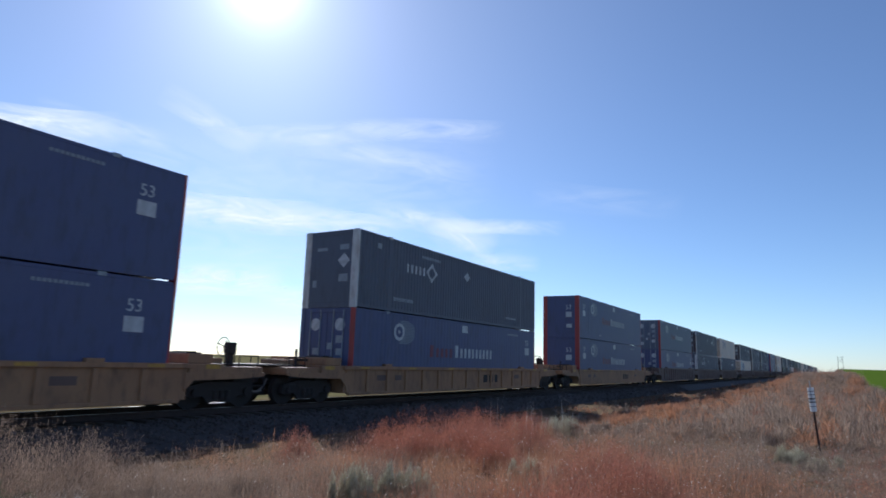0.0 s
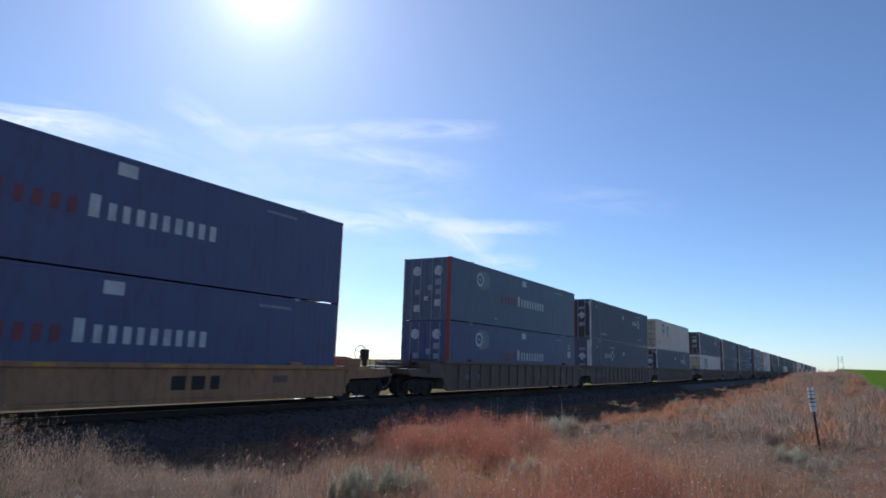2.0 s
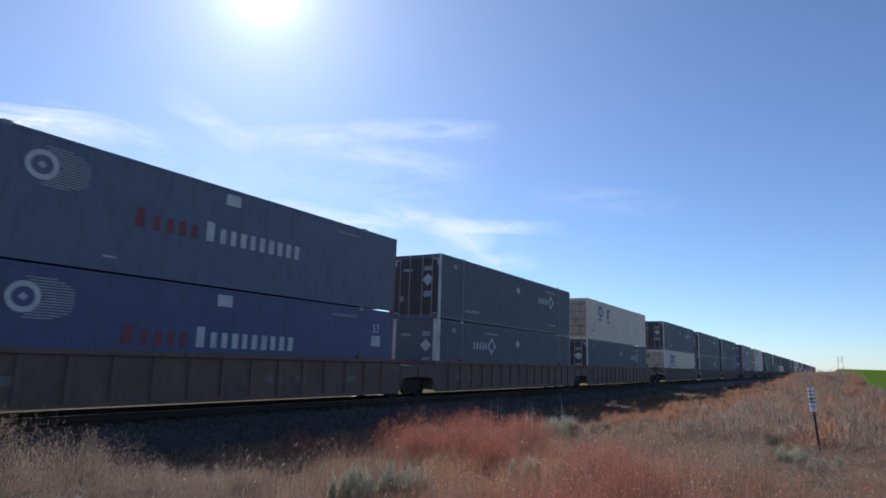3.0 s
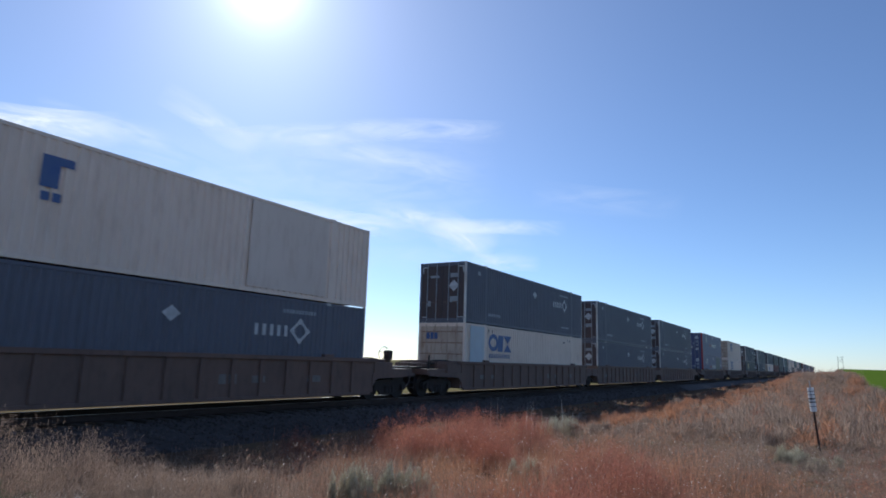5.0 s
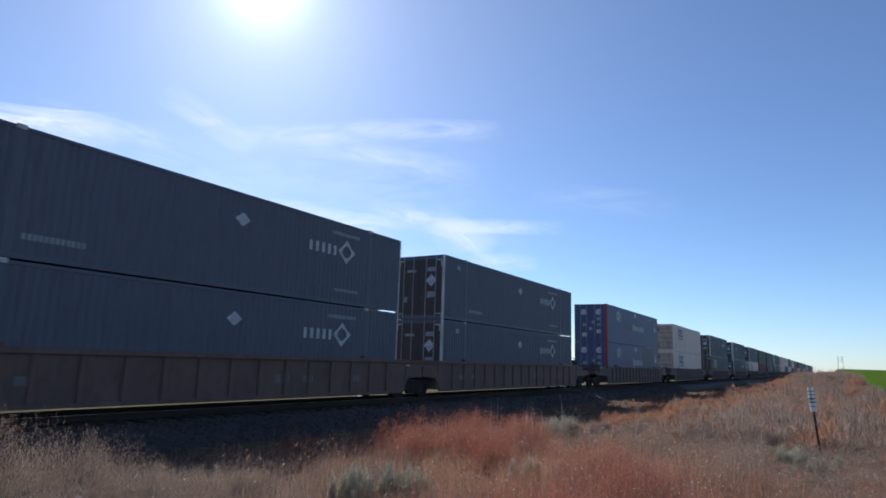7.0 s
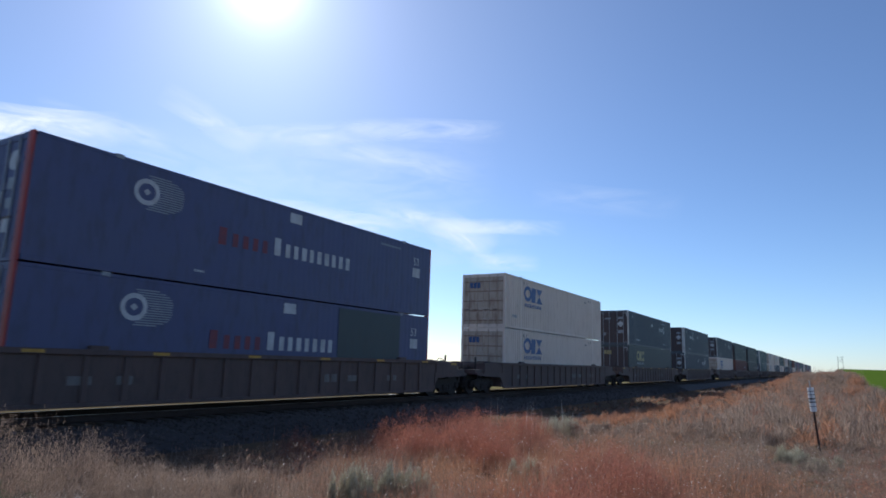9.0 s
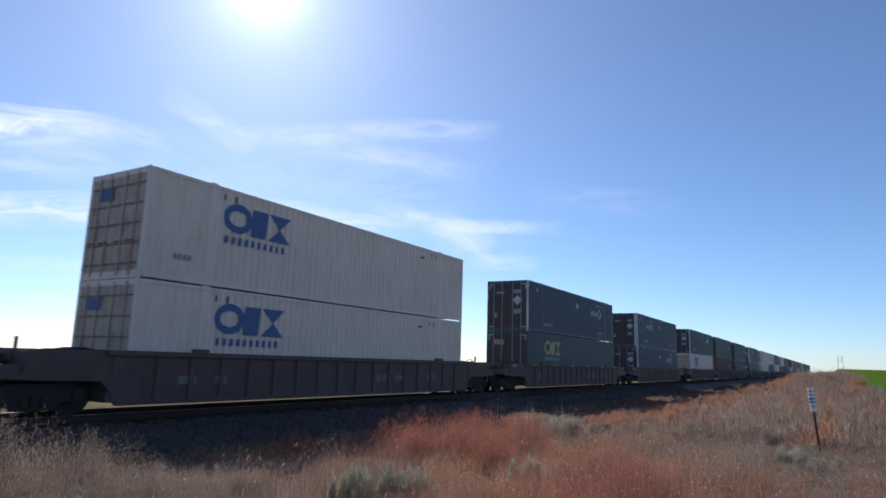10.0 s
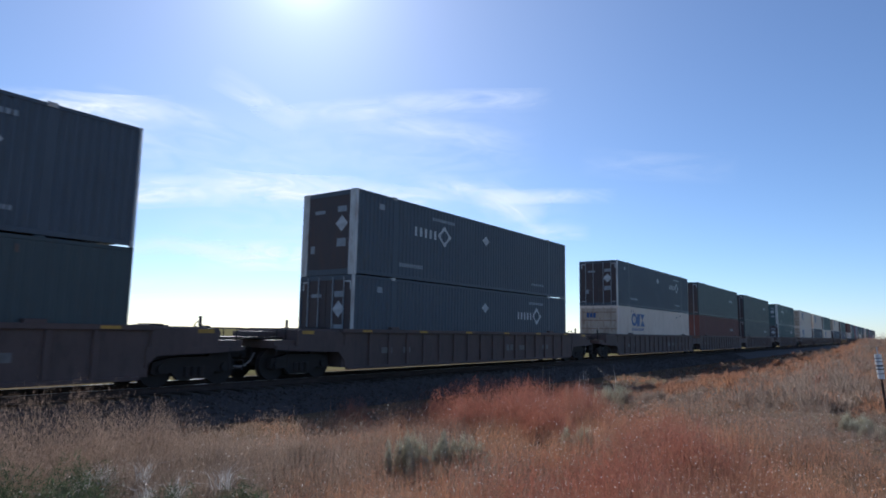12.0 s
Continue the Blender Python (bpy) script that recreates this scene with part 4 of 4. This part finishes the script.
def csx_marks(mat="mark_blue", low=False, worn=False):
    def add(c):
        base = 1.64
        if worn:
            big_mark(c, 2.4, base + 0.08, 1.0, mat, False, False)
            part("emblem_slab", slab(4.55, 4.95, base + 0.05, base + 0.78), mat, c, "blue remnant of a painted emblem")
            part("emblem_slab", slab(4.95, 5.25, base + 0.58, base + 0.78), mat, c)
            glyphs(c, "small_letter_bar", mat, "", 2.5, base - 0.2, 0.7, 0.2, 3, 1.0, 0.25, 5)
            glyphs(c, "small_letter_bar", mat, "", 4.6, base - 0.25, 0.5, 0.2, 2, 1.0, 0.25, 6)
            part("replacement_panel", boxed(10.5, 13.9, FACE - 0.006, FACE, 0.2, H - 0.12), "white_patch", c, "plain greyer replacement panel")
        else:
            big_mark(c, 2.38, base, 1.03, mat)
            glyphs(c, "small_letter_bar", mat if mat != "mark_yellow" else "mark_grey", "", 2.5, base - 0.32, 2.4, 0.20, 10, 1.0, 0.45, 31)
        for x in (2.35, 2.75, L - 2.8, L - 2.45):
            part("vent_slot", slab(x, x + 0.07, 2.52, 2.70), "dark_door", c, "dark vent slot")
        part("small_print", small_print(0.9, 1.5, 0.62, 0.76, 4), "mark_grey", c)
        part("small_print", slab(L - 3.6, L - 3.3, 2.42, 2.5), "dark_door", c)
        bm = bmesh.new()
        for k in range(3):
            box(bm, -0.030, -0.026, 0.18 + k * 0.22, 0.36 + k * 0.22, 2.12, 2.42)
        part("end_emblem", bm, mat, c)
    return add


def pale_panel_marks(c):
    csx_marks()(c)
    part("replacement_panel", slab(0.5, 1.92, 0.18, H - 0.11, 0.006), "pale_panel", c, "pale blue-grey replacement panel")


def plain_marks(c):
    part("small_print", small_print(L - 4.2, L - 2.6, 1.6, 1.85, 5), "mark_grey", c)


# ---- well cars ----
def wheelset(car, x):
    bm = bmesh.new()
    rod(bm, (0, -0.95, 0), (0, 0.95, 0), 0.085, 10)
    for s in (-1, 1):
        rod(bm, (0, s * 0.715, 0), (0, s * 0.85, 0), RADIUS, 24)
        rod(bm, (0, s * 0.685, 0), (0, s * 0.715, 0), RADIUS + 0.028, 24)
        rod(bm, (0, s * 0.85, 0), (0, s * 0.87, 0), 0.2, 12)
        for k in range(4):
            a = math.pi / 2 * k
            box(bm, math.cos(a) * 0.29 - 0.03, math.cos(a) * 0.29 + 0.03, s * 0.85 - 0.006, s * 0.85 + 0.006, math.sin(a) * 0.29 - 0.03, math.sin(a) * 0.29 + 0.03)
    w = part("wheelset", bm, "running", car, "axle with two steel wheels")
    w.matrix_basis = pose(x, 0, RADIUS)
    return w


def truck(car, x, base=1.78):
    for s in (-1, 1):
        y = s * 1.0
        o = [(-1.15, 0.36), (-0.95, 0.30), (-0.62, 0.36), (-0.42, 0.17), (0.42, 0.17), (0.62, 0.36), (0.95, 0.30), (1.15, 0.36), (1.12, 0.62), (0.55, 0.74), (-0.55, 0.74), (-1.12, 0.62)]
        f = part("side_frame", prism(bmesh.new(), [(x + a, b) for a, b in o], y - 0.07, y + 0.07), "running", car, "cast steel truck side frame")
        bm = bmesh.new()
        for dx in (-0.2, 0.0, 0.2):
            rod(bm, (x + dx, y + s * 0.075, 0.24), (x + dx, y + s * 0.075, 0.5), 0.085, 10)
        part("spring", bm, "running", f)
        for dx in (-base / 2, base / 2):
            part("bearing", rod(bmesh.new(), (x + dx, y - 0.02, RADIUS), (x + dx, y + s * 0.14, RADIUS), 0.12, 12), "running", f)
    part("bolster", boxed(x - 0.2, x + 0.2, -1.0, 1.0, 0.42, 0.72, bevel=0.03), "running", car)
    for dx in (-base / 2, base / 2):
        wheelset(car, x + dx)


def well_car(paint, ribs=14, front="coupler", rear="coupler", tapes=True, smooth_side=False, label="", top=1.52):
    c = thing("well_car", label, "railway wagon", "well cars of the train")
    low, y = 0.235, 1.46
    for s in (-1, 1):
        f = lambda a: (s * a, s * (a - 0.05)) if s < 0 else (s * (a - 0.05), s * a)
        outline = [(-0.42, 0.80), (-0.40, 0.40), (-0.30, low), (L + 0.30, low), (L + 0.40, 0.40), (L + 0.42, 0.80), (L + 0.42, top - 0.10), (-0.42, top - 0.10)]
        y0, y1 = f(y - 0.05)
        part("side_wall", prism(bmesh.new(), outline, y0, y1), paint, c)
        y0, y1 = f(y + 0.035)
        part("top_chord", box(bmesh.new(), -0.6, L + 0.6, y0 - 0.07 * (s > 0), y1 + 0.07 * (s < 0), top - 0.13, top, bevel=0.012), paint, c)
        y0, y1 = f(y)
        part("bottom_chord", box(bmesh.new(), -0.28, L + 0.28, y0, y1, low, low + 0.10, bevel=0.01), paint, c)
        for x in (2.0, L - 2.0):
            part("guide_block", boxed(x - 0.22, x + 0.22, s * (y - 0.1) - 0.1, s * (y - 0.1) + 0.1, top - 0.02, top + 0.09, bevel=0.02), paint, c)
        if not smooth_side:
            rib_me = None
            for i in range(ribs):
                x = 0.75 + (L - 1.5) * i / (ribs - 1)
                if rib_me is None:
                    r = part("rib", boxed(-0.07, 0.07, -0.055, 0.055, low + 0.10, top - 0.13, bevel=0.012), paint, c)
                    rib_me = r.data
                else:
                    r = hang("rib", rib_me, None, c)
                r.matrix_basis = pose(x, s * (y - 0.045), 0)
        else:
            part("skirt_plate", prism(bmesh.new(), [(-0.2, low + 0.12), (L + 0.2, low + 0.12), (L + 0.35, top - 0.15), (-0.35, top - 0.15)], *f(y - 0.02)), paint, c)
        if tapes:
            for i in range(6):
                x = 0.3 + (L - 1.0) * i / 5
                yy = s * (y + 0.035)
                part("reflector", boxed(x, x + 0.46, yy - 0.004 * (s < 0), yy + 0.004 * (s > 0), top - 0.10, top - 0.03), "reflector", c, "yellow reflective strip")
    skin = -(y - 0.05) if not smooth_side else -(y - 0.02)
    ink = "running" if paint == "tan_car" else "stencil"
    for x, w, z0, z1 in ((9.75, 0.42, 0.56, 0.92), (10.35, 0.42, 0.56, 0.92), (10.95, 0.30, 0.56, 0.92)) if paint == "tan_car" else ((9.72, 0.24, 0.70, 0.96), (10.05, 0.28, 0.70, 0.96), (10.9, 0.5, 0.72, 0.92)):
        part("emblem_bar", boxed(x, x + w, skin - 0.005, skin, z0, z1), ink, c)
    for x, w in ((1.35, 0.55), (2.5, 0.4), (13.2, 0.6)):
        part("stencil_plate", boxed(x, x + w, skin - 0.005, skin, 0.72, 0.92), "stencil" if ink == "stencil" else "brown_car", c)
    for x in (0.25, 4.4, 8.0, 11.7, L - 0.25):
        part("floor_beam", boxed(x - 0.3, x + 0.3, -1.38, 1.38, 0.31, 0.405), paint, c)
    for kind, sgn, x0 in ((front, -1, -0.42), (rear, 1, L + 0.42)):
        X = lambda d: x0 + sgn * d
        def span(a, b):
            return (min(X(a), X(b)), max(X(a), X(b)))
        part("bulkhead", boxed(*span(-0.06, 0.1), -1.38, 1.38, 0.31, top), paint, c)
        if kind == "coupler":
            reach = 1.95 if paint == "dark_car" else 1.25
            part("end_platform", boxed(*span(0.1, reach), -1.42, 1.42, 0.90, min(top, 1.46 if paint == "dark_car" else 1.40), bevel=0.02), paint, c)
            part("platform_hatch", boxed(*span(0.15, reach - 0.3), -1.3, 1.3, min(top, 1.40), 1.50, bevel=0.02), paint, c)
            part("end_sill", boxed(*span(reach, 2.75), -1.32, 1.32, 0.92, 1.16, bevel=0.015), paint, c)
            part("walkway", boxed(*span(1.3, 3.25), -0.75, 0.75, 1.19, 1.24, bevel=0.01), "running", c, "steel grating walkway")
            part("cushion_housing", boxed(*span(reach + 0.05, reach + 0.7), -0.5, 0.75, 1.24, 1.40, bevel=0.03), paint, c)
            part("centre_sill", boxed(*span(0.1, 2.75), -0.33, 0.33, 0.62, 0.98, bevel=0.02), "running", c)
            for s in (-1, 1):
                o = [(X(0.0), 1.0), (X(0.0), 0.52), (X(0.28), 0.80), (X(1.9), 0.84), (X(2.75), 0.90), (X(2.75), 1.0)]
                part("wheel_guard", prism(bmesh.new(), o if sgn < 0 else o[::-1], s * 1.40 - 0.03, s * 1.40 + 0.03), paint, c)
                bm = bmesh.new()
                a = X(2.6)
                rod(bm, (a, s * 1.25, 1.1), (a, s * 1.25, 1.48), 0.018, 6), rod(bm, (X(1.9), s * 1.25, 1.1), (X(1.9), s * 1.25, 1.48), 0.018, 6)
                rod(bm, (a, s * 1.25, 1.48), (X(1.9), s * 1.25, 1.48), 0.018, 6)
                part("hand_rail", bm, "running", c)
                bm = bmesh.new()
                for k in range(3):
                    rod(bm, (X(2.30), s * 1.42, 0.42 + 0.22 * k), (X(2.72), s * 1.42, 0.42 + 0.22 * k), 0.014, 6)
                for d in (2.30, 2.72):
                    rod(bm, (X(d), s * 1.42, 0.36), (X(d), s * 1.42, 1.0), 0.016, 6)
                part("ladder", bm, "running", c, "steel step ladder")
            bm = boxed(*span(2.75, 3.2), -0.13, 0.13, 0.68, 0.9, bevel=0.02)
            box(bm, *span(3.05, 3.5), -0.2, 0.12, 0.62, 0.94, bevel=0.04)
            part("coupler", bm, "running", c, "oily steel knuckle coupler")
            bm = bmesh.new()
            pts = [(X(2.7), 0.4, 0.7), (X(2.95), 0.42, 0.42), (X(3.2), 0.42, 0.3), (X(3.45), 0.42, 0.3)]
            for a, b in zip(pts, pts[1:]):
                rod(bm, a, b, 0.028, 7)
            part("air_hose", bm, "running", c)
            if tapes:
                for s in (-1, 1):
                    yy = s * 1.42
                    part("reflector", boxed(*span(reach - 0.62, reach - 0.15), yy - 0.004, yy + 0.004, 1.10 + 0.24 * (reach > 1.5), 1.22 + 0.22 * (reach > 1.5)), "reflector", c, "yellow reflective strip")
            bm = bmesh.new()
            pts = [(X(2.72), -0.45, 0.78), (X(2.9), -0.5, 0.55), (X(3.12), -0.5, 0.42), (X(3.32), -0.5, 0.40), (X(3.5), -0.5, 0.44)]
            for a, b in zip(pts, pts[1:]):
                rod(bm, a, b, 0.03, 7)
            part("air_hose", bm, "hose", c, "pale rubber air hose")
            bm = bmesh.new()
            for d in (0.3, 0.75):
                rod(bm, (X(d), -1.0, 1.5), (X(d), -0.2, 1.5), 0.035, 6)
            box(bm, *span(0.35, 0.7), -0.9, -0.3, 1.5, 1.56, bevel=0.015)
            part("deck_fittings", bm, "running", c, "low steel deck fittings")
            truck(c, X(1.50))
            if sgn > 0:
                up, big = (-0.27, 0.19) if paint == "dark_car" else (0.0, 0.28)
                stand = part("brake_stand", boxed(X(2.05), X(2.05 + big), -0.62, -0.34, 1.5 + up, 1.86 + up * 1.2, bevel=0.03), "running", c)
                part("brake_column", boxed(X(2.14), X(2.28), -0.55, -0.41, 1.16, 1.5 + up), "running", stand)
                bm = bmesh.new()
                ring = 18
                for k in range(ring):
                    a0, a1 = 2 * math.pi * k / ring, 2 * math.pi * (k + 1) / ring
                    rod(bm, (X(1.93), -0.48 + big * math.cos(a0), 1.72 + up + big * math.sin(a0)), (X(1.93), -0.48 + big * math.cos(a1), 1.72 + up + big * math.sin(a1)), 0.016, 6)
                for k in range(4):
                    a0 = math.pi / 2 * k + 0.4
                    rod(bm, (X(1.99), -0.48, 1.72 + up), (X(1.93), -0.48 + big * math.cos(a0), 1.72 + up + big * math.sin(a0)), 0.012, 6)
                rod(bm, (X(2.1), -0.48, 1.72 + up), (X(1.95), -0.48, 1.72 + up), 0.05, 8)
                part("brake_wheel", bm, "running", stand, "steel hand brake wheel")
                part("step_post", boxed(X(1.7), X(1.76), -0.9, -0.84, 1.24, 1.78), "running", c)
            else:
                part("step_post", boxed(X(1.96), X(1.9), -0.9, -0.84, 1.1, 1.75), "running", c)
                part("valve_box", boxed(X(1.5), X(1.15), -0.7, -0.35, 1.36, 1.44, bevel=0.02), "running", c)
        else:
            part("end_platform", boxed(*span(0.1, 1.22), -1.42, 1.42, 0.94, 1.30, bevel=0.02), paint, c)
            part("centre_sill", boxed(*span(0.1, 1.2), -0.36, 0.36, 0.6, 0.94, bevel=0.02), "running", c)
            for s in (-1, 1):
                o = [(X(0.0), 0.98), (X(0.0), 0.50), (X(0.25), 0.80), (X(1.22), 0.84), (X(1.22), 0.98)]
                part("wheel_guard", prism(bmesh.new(), o if sgn < 0 else o[::-1], s * 1.40 - 0.03, s * 1.40 + 0.03), paint, c)
            if sgn < 0:
                truck(c, X(1.28))
    return c


# Where each stack's front end stands at the start, and what it carries.
# The first stack stays out of view, added to carry the train's shadow on.
FRONTS = [-29.2, -5.72, 17.75, 41.44, 65.12, 84.64, 104.30, 127.88, 147.44, 166.96, 190.90, 214.39, 238.04, 261.59, 285.42, 304.97, 324.52]
x = FRONTS[-1]
for step in (23.6, 23.6, 19.55, 19.55, 23.6, 23.6, 23.6, 19.55, 19.55, 23.6, 19.55, 19.55, 23.6, 23.6, 23.6, 19.55, 19.55):
    x += step
    FRONTS.append(x)

KINDS = {
    "pacer": lambda: container("blue", "red", pacer_marks(False, True), "wall", "blue corrugated container with red posts and white lettering bars", 0.004),
    "pacer53": lambda: container("blue", "red", pacer_marks(True, False), "wall", "blue container with red posts and digits 53 at its end", 0.004),
    "pacer_disc": lambda: container("blue", "red", pacer_marks(False, True, True), "door", "blue container with red posts and round white door decals", 0.004),
    "pacer_faded": lambda: container("faded_blue", "red", pacer_marks(False, False, True), "door", "faded grey-blue container with red and white lettering bars", 0.004),
    "pacer_patch": lambda: container("blue", "red", pacer_marks(False, True, True, True), "door", "blue container repaired with a dark green panel", 0.004),
    "umax_front": lambda: container("slate", "post_white", umax_marks("front"), "wall", "dark slate container with white corner posts and white emblem", 0.03, 0.21),
    "umax_rear": lambda: container("slate", "post_white", umax_marks("rear"), "door", "dark slate container with white corner posts and barred doors", 0.03, 0.21),
    "sea_front": lambda: container("sea", "post_white", umax_marks("front"), "wall", "dark sea-blue container with wide white front posts", 0.03, 0.21),
    "sea_rear": lambda: container("sea", "post_white", umax_marks("rear"), "door", "dark sea-blue container with white edges and maroon doors", 0.03, 0.21),
    "teal_rear": lambda: container("teal", "post_white", umax_marks("rear"), "door", "grey-green container with white corner posts", 0.03, 0.21),
    "teal_front": lambda: container("teal", "post_white", umax_marks("front"), "wall", "grey-green container with white posts and front emblem", 0.03, 0.21),
    "white": lambda: container("white", "white", csx_marks(), "door", "off-white corrugated container with blue emblem and rusty doors", 0.06, 0.25),
    "white_panel": lambda: container("white", "white", pale_panel_marks, "door", "off-white container with a pale blue-grey front panel", 0.06, 0.25),
    "white_worn": lambda: container("white", "white", csx_marks("mark_blue", False, True), "door", "off-white corrugated container with a broken blue emblem", 0.06, 0.25),
    "green": lambda: container("green", "green", csx_marks("mark_yellow"), "door", "dark green container with a yellow emblem", 0.015, 0.26),
    "green_plain": lambda: container("green", "green", plain_marks, "door", "plain dark green container", 0.015, 0.26),
    "oxide": lambda: container("oxide", "oxide", plain_marks, "door", "red-brown container under a darker one", 0.025, 0.26),
}
STACKS = [  # car, lower container, upper container
    ("tan", "pacer", "pacer"), ("tan", "pacer", "pacer"), ("tan", "pacer_disc", "umax_front"), ("tan_smooth", "pacer53", "pacer53"),
    ("brown_a", "pacer_disc", "pacer_faded"), ("brown_b", "umax_front", "umax_rear"), ("brown_c", "umax_rear", "white_worn"),
    ("brown_a", "white_panel", "umax_rear"), ("brown_b", "umax_rear", "umax_rear"), ("brown_c", "umax_rear", "umax_rear"),
    ("dark_tape", "pacer_patch", "pacer_disc"), ("dark", "white", "white"), ("dark_tape", "green", "sea_rear"), ("dark_tape", "sea_rear", "sea_front"),
    ("dark_a", "white", "sea_rear"), ("dark_b", "oxide", "green_plain"), ("dark_c", "green_plain", "green_plain"),
    ("dark", "teal_rear", "teal_front"), ("brown_s", "white", "white"), ("brown_a", "sea_rear", "white"), ("brown_b", "white", "teal_rear"), ("brown_c", "sea_rear", "white"),
    ("tan", "umax_rear", "teal_rear"), ("dark", "white", "oxide"), ("dark", "teal_rear", "umax_front"), ("brown_a", "pacer", "pacer"), ("brown_b", "white", "teal_rear"),
    ("brown_c", "green", "umax_rear"), ("dark_a", "white", "white"), ("dark_b", "teal_rear", "teal_rear"), ("dark_c", "pacer", "pacer_faded"),
    ("tan", "pacer", "umax_rear"), ("dark", "white", "green"), ("brown_a", "umax_rear", "umax_rear")]
CARS = {
    "tan": lambda: well_car("tan_car", 13, top=1.24, tapes=True, label="faded yellow ribbed well car with grimy sides"),
    "tan_smooth": lambda: well_car("tan_car", top=1.24, tapes=True, smooth_side=True, label="faded yellow smooth-sided well car"),
    "brown_s": lambda: well_car("brown_car", 15, tapes=False, label="weathered brown ribbed well car"),
    "brown_a": lambda: well_car("brown_car", 15, "coupler", "joint", False, label="weathered brown ribbed well car unit"),
    "brown_b": lambda: well_car("brown_car", 15, "joint", "joint", False, label="weathered brown ribbed middle well car unit"),
    "brown_c": lambda: well_car("brown_car", 15, "joint", "coupler", False, label="weathered brown ribbed end well car unit"),
    "dark": lambda: well_car("dark_car", 16, tapes=False, label="dark brown ribbed well car"),
    "dark_tape": lambda: well_car("dark_car", 16, tapes=True, label="dark brown ribbed well car with yellow reflectors"),
    "dark_a": lambda: well_car("dark_car", 16, "coupler", "joint", False, label="dark brown ribbed well car unit"),
    "dark_b": lambda: well_car("dark_car", 16, "joint", "joint", False, label="dark brown ribbed middle well car unit"),
    "dark_c": lambda: well_car("dark_car", 16, "joint", "coupler", False, label="dark brown ribbed end well car unit"),
}
MADE = {}
TRAIN, AXLES = [], []


def placed(key, builders, x, z):
    if key not in MADE:
        MADE[key] = builders[key]()
        ob = MADE[key]
        ob.matrix_basis = pose(x, 0, z)
    else:
        ob = copy_thing(MADE[key], pose(x, 0, z))
    TRAIN.append((ob, x, z))
    return ob


for i, (x, (car, lower, upper)) in enumerate(zip(FRONTS, STACKS)):
    unit = placed(car, CARS, x, 0.0)
    if i < 16:
        AXLES += [o for o in unit.children if o.name.startswith("wheelset")]
    placed(lower, KINDS, x, 0.418)
    placed(upper, KINDS, x, 0.418 + H)


# ---- flying insect ----
def build_insect():
    bee = thing("flying_insect", "small dark flying insect with pale blurred wings", "insect")
    bm = bmesh.new()
    for x, r, sx in ((-0.0038, 0.0026, 1.5), (0.0008, 0.0024, 1.1), (0.0040, 0.0018, 1.0)):
        bmesh.ops.create_uvsphere(bm, u_segments=10, v_segments=7, radius=r, matrix=Matrix.Translation((x, 0, 0)) @ Matrix.Diagonal((sx, 1, 1, 1)))
    bmesh.ops.scale(bm, vec=(0.8, 0.8, 0.8), verts=bm.verts)
    part("body", bm, "marker_black", bee, "dark segmented body", smooth=True)
    for s in (-1, 1):
        o = [(0.0, 0.0), (0.003, 0.004), (0.0015, 0.009), (-0.0025, 0.0095), (-0.0035, 0.004)]
        bm = bmesh.new()
        lo = [bm.verts.new((a, s * b + s * 0.001, 0.0012 + b * 0.25)) for a, b in o]
        hi = [bm.verts.new((a, s * b + s * 0.001, 0.0014 + b * 0.25)) for a, b in o]
        bm.faces.new(lo), bm.faces.new(hi[::-1])
        for k in range(5):
            n = (k + 1) % 5
            bm.faces.new((lo[n], lo[k], hi[k], hi[n]))
        bmesh.ops.recalc_face_normals(bm, faces=bm.faces)
        bmesh.ops.scale(bm, vec=(0.55, 0.55, 0.55), verts=bm.verts)
        part("wing", bm, "mark_white", bee, "pale thin wing")
    return bee


INSECT = build_insect()
INSECT_PATH = [(0.0, 9.0, -17.6, 1.4), (6.0, 7.6, -17.3, 1.7), (10.6, 7.0, -16.9, 1.5), (11.2, 5.0, -16.35, 1.72), (11.3, 2.987, -15.924, 1.765),
               (11.4, 1.774, -15.877, 1.805), (11.5, 1.031, -15.779, 1.878), (11.6, 0.732, -15.697, 1.908), (11.7, 0.55, -15.5, 2.0), (12.0, 0.1, -14.9, 2.7)]


SPEED, GAIN = 20.325, 0.0362


def run(t):
    return SPEED * t + GAIN * t * t / 2


def motions():
    for ob, x, z in TRAIN:
        walk(ob, [(t, pose(x - run(t), 0, z)) for t in (0, 3, 6, 9, 12)])
    walk(INSECT, [(t, pose(a, b, c, 20, -25, 160)) for t, a, b, c in INSECT_PATH])
    for ob in AXLES:
        x, _, z = ob.matrix_basis.translation
        rows = []
        for k in range(361):
            rows.append((k / 30, pose(x, 0, z, 0, -math.degrees(run(k / 30) / RADIUS), 0)))
        walk(ob, rows)


motions()
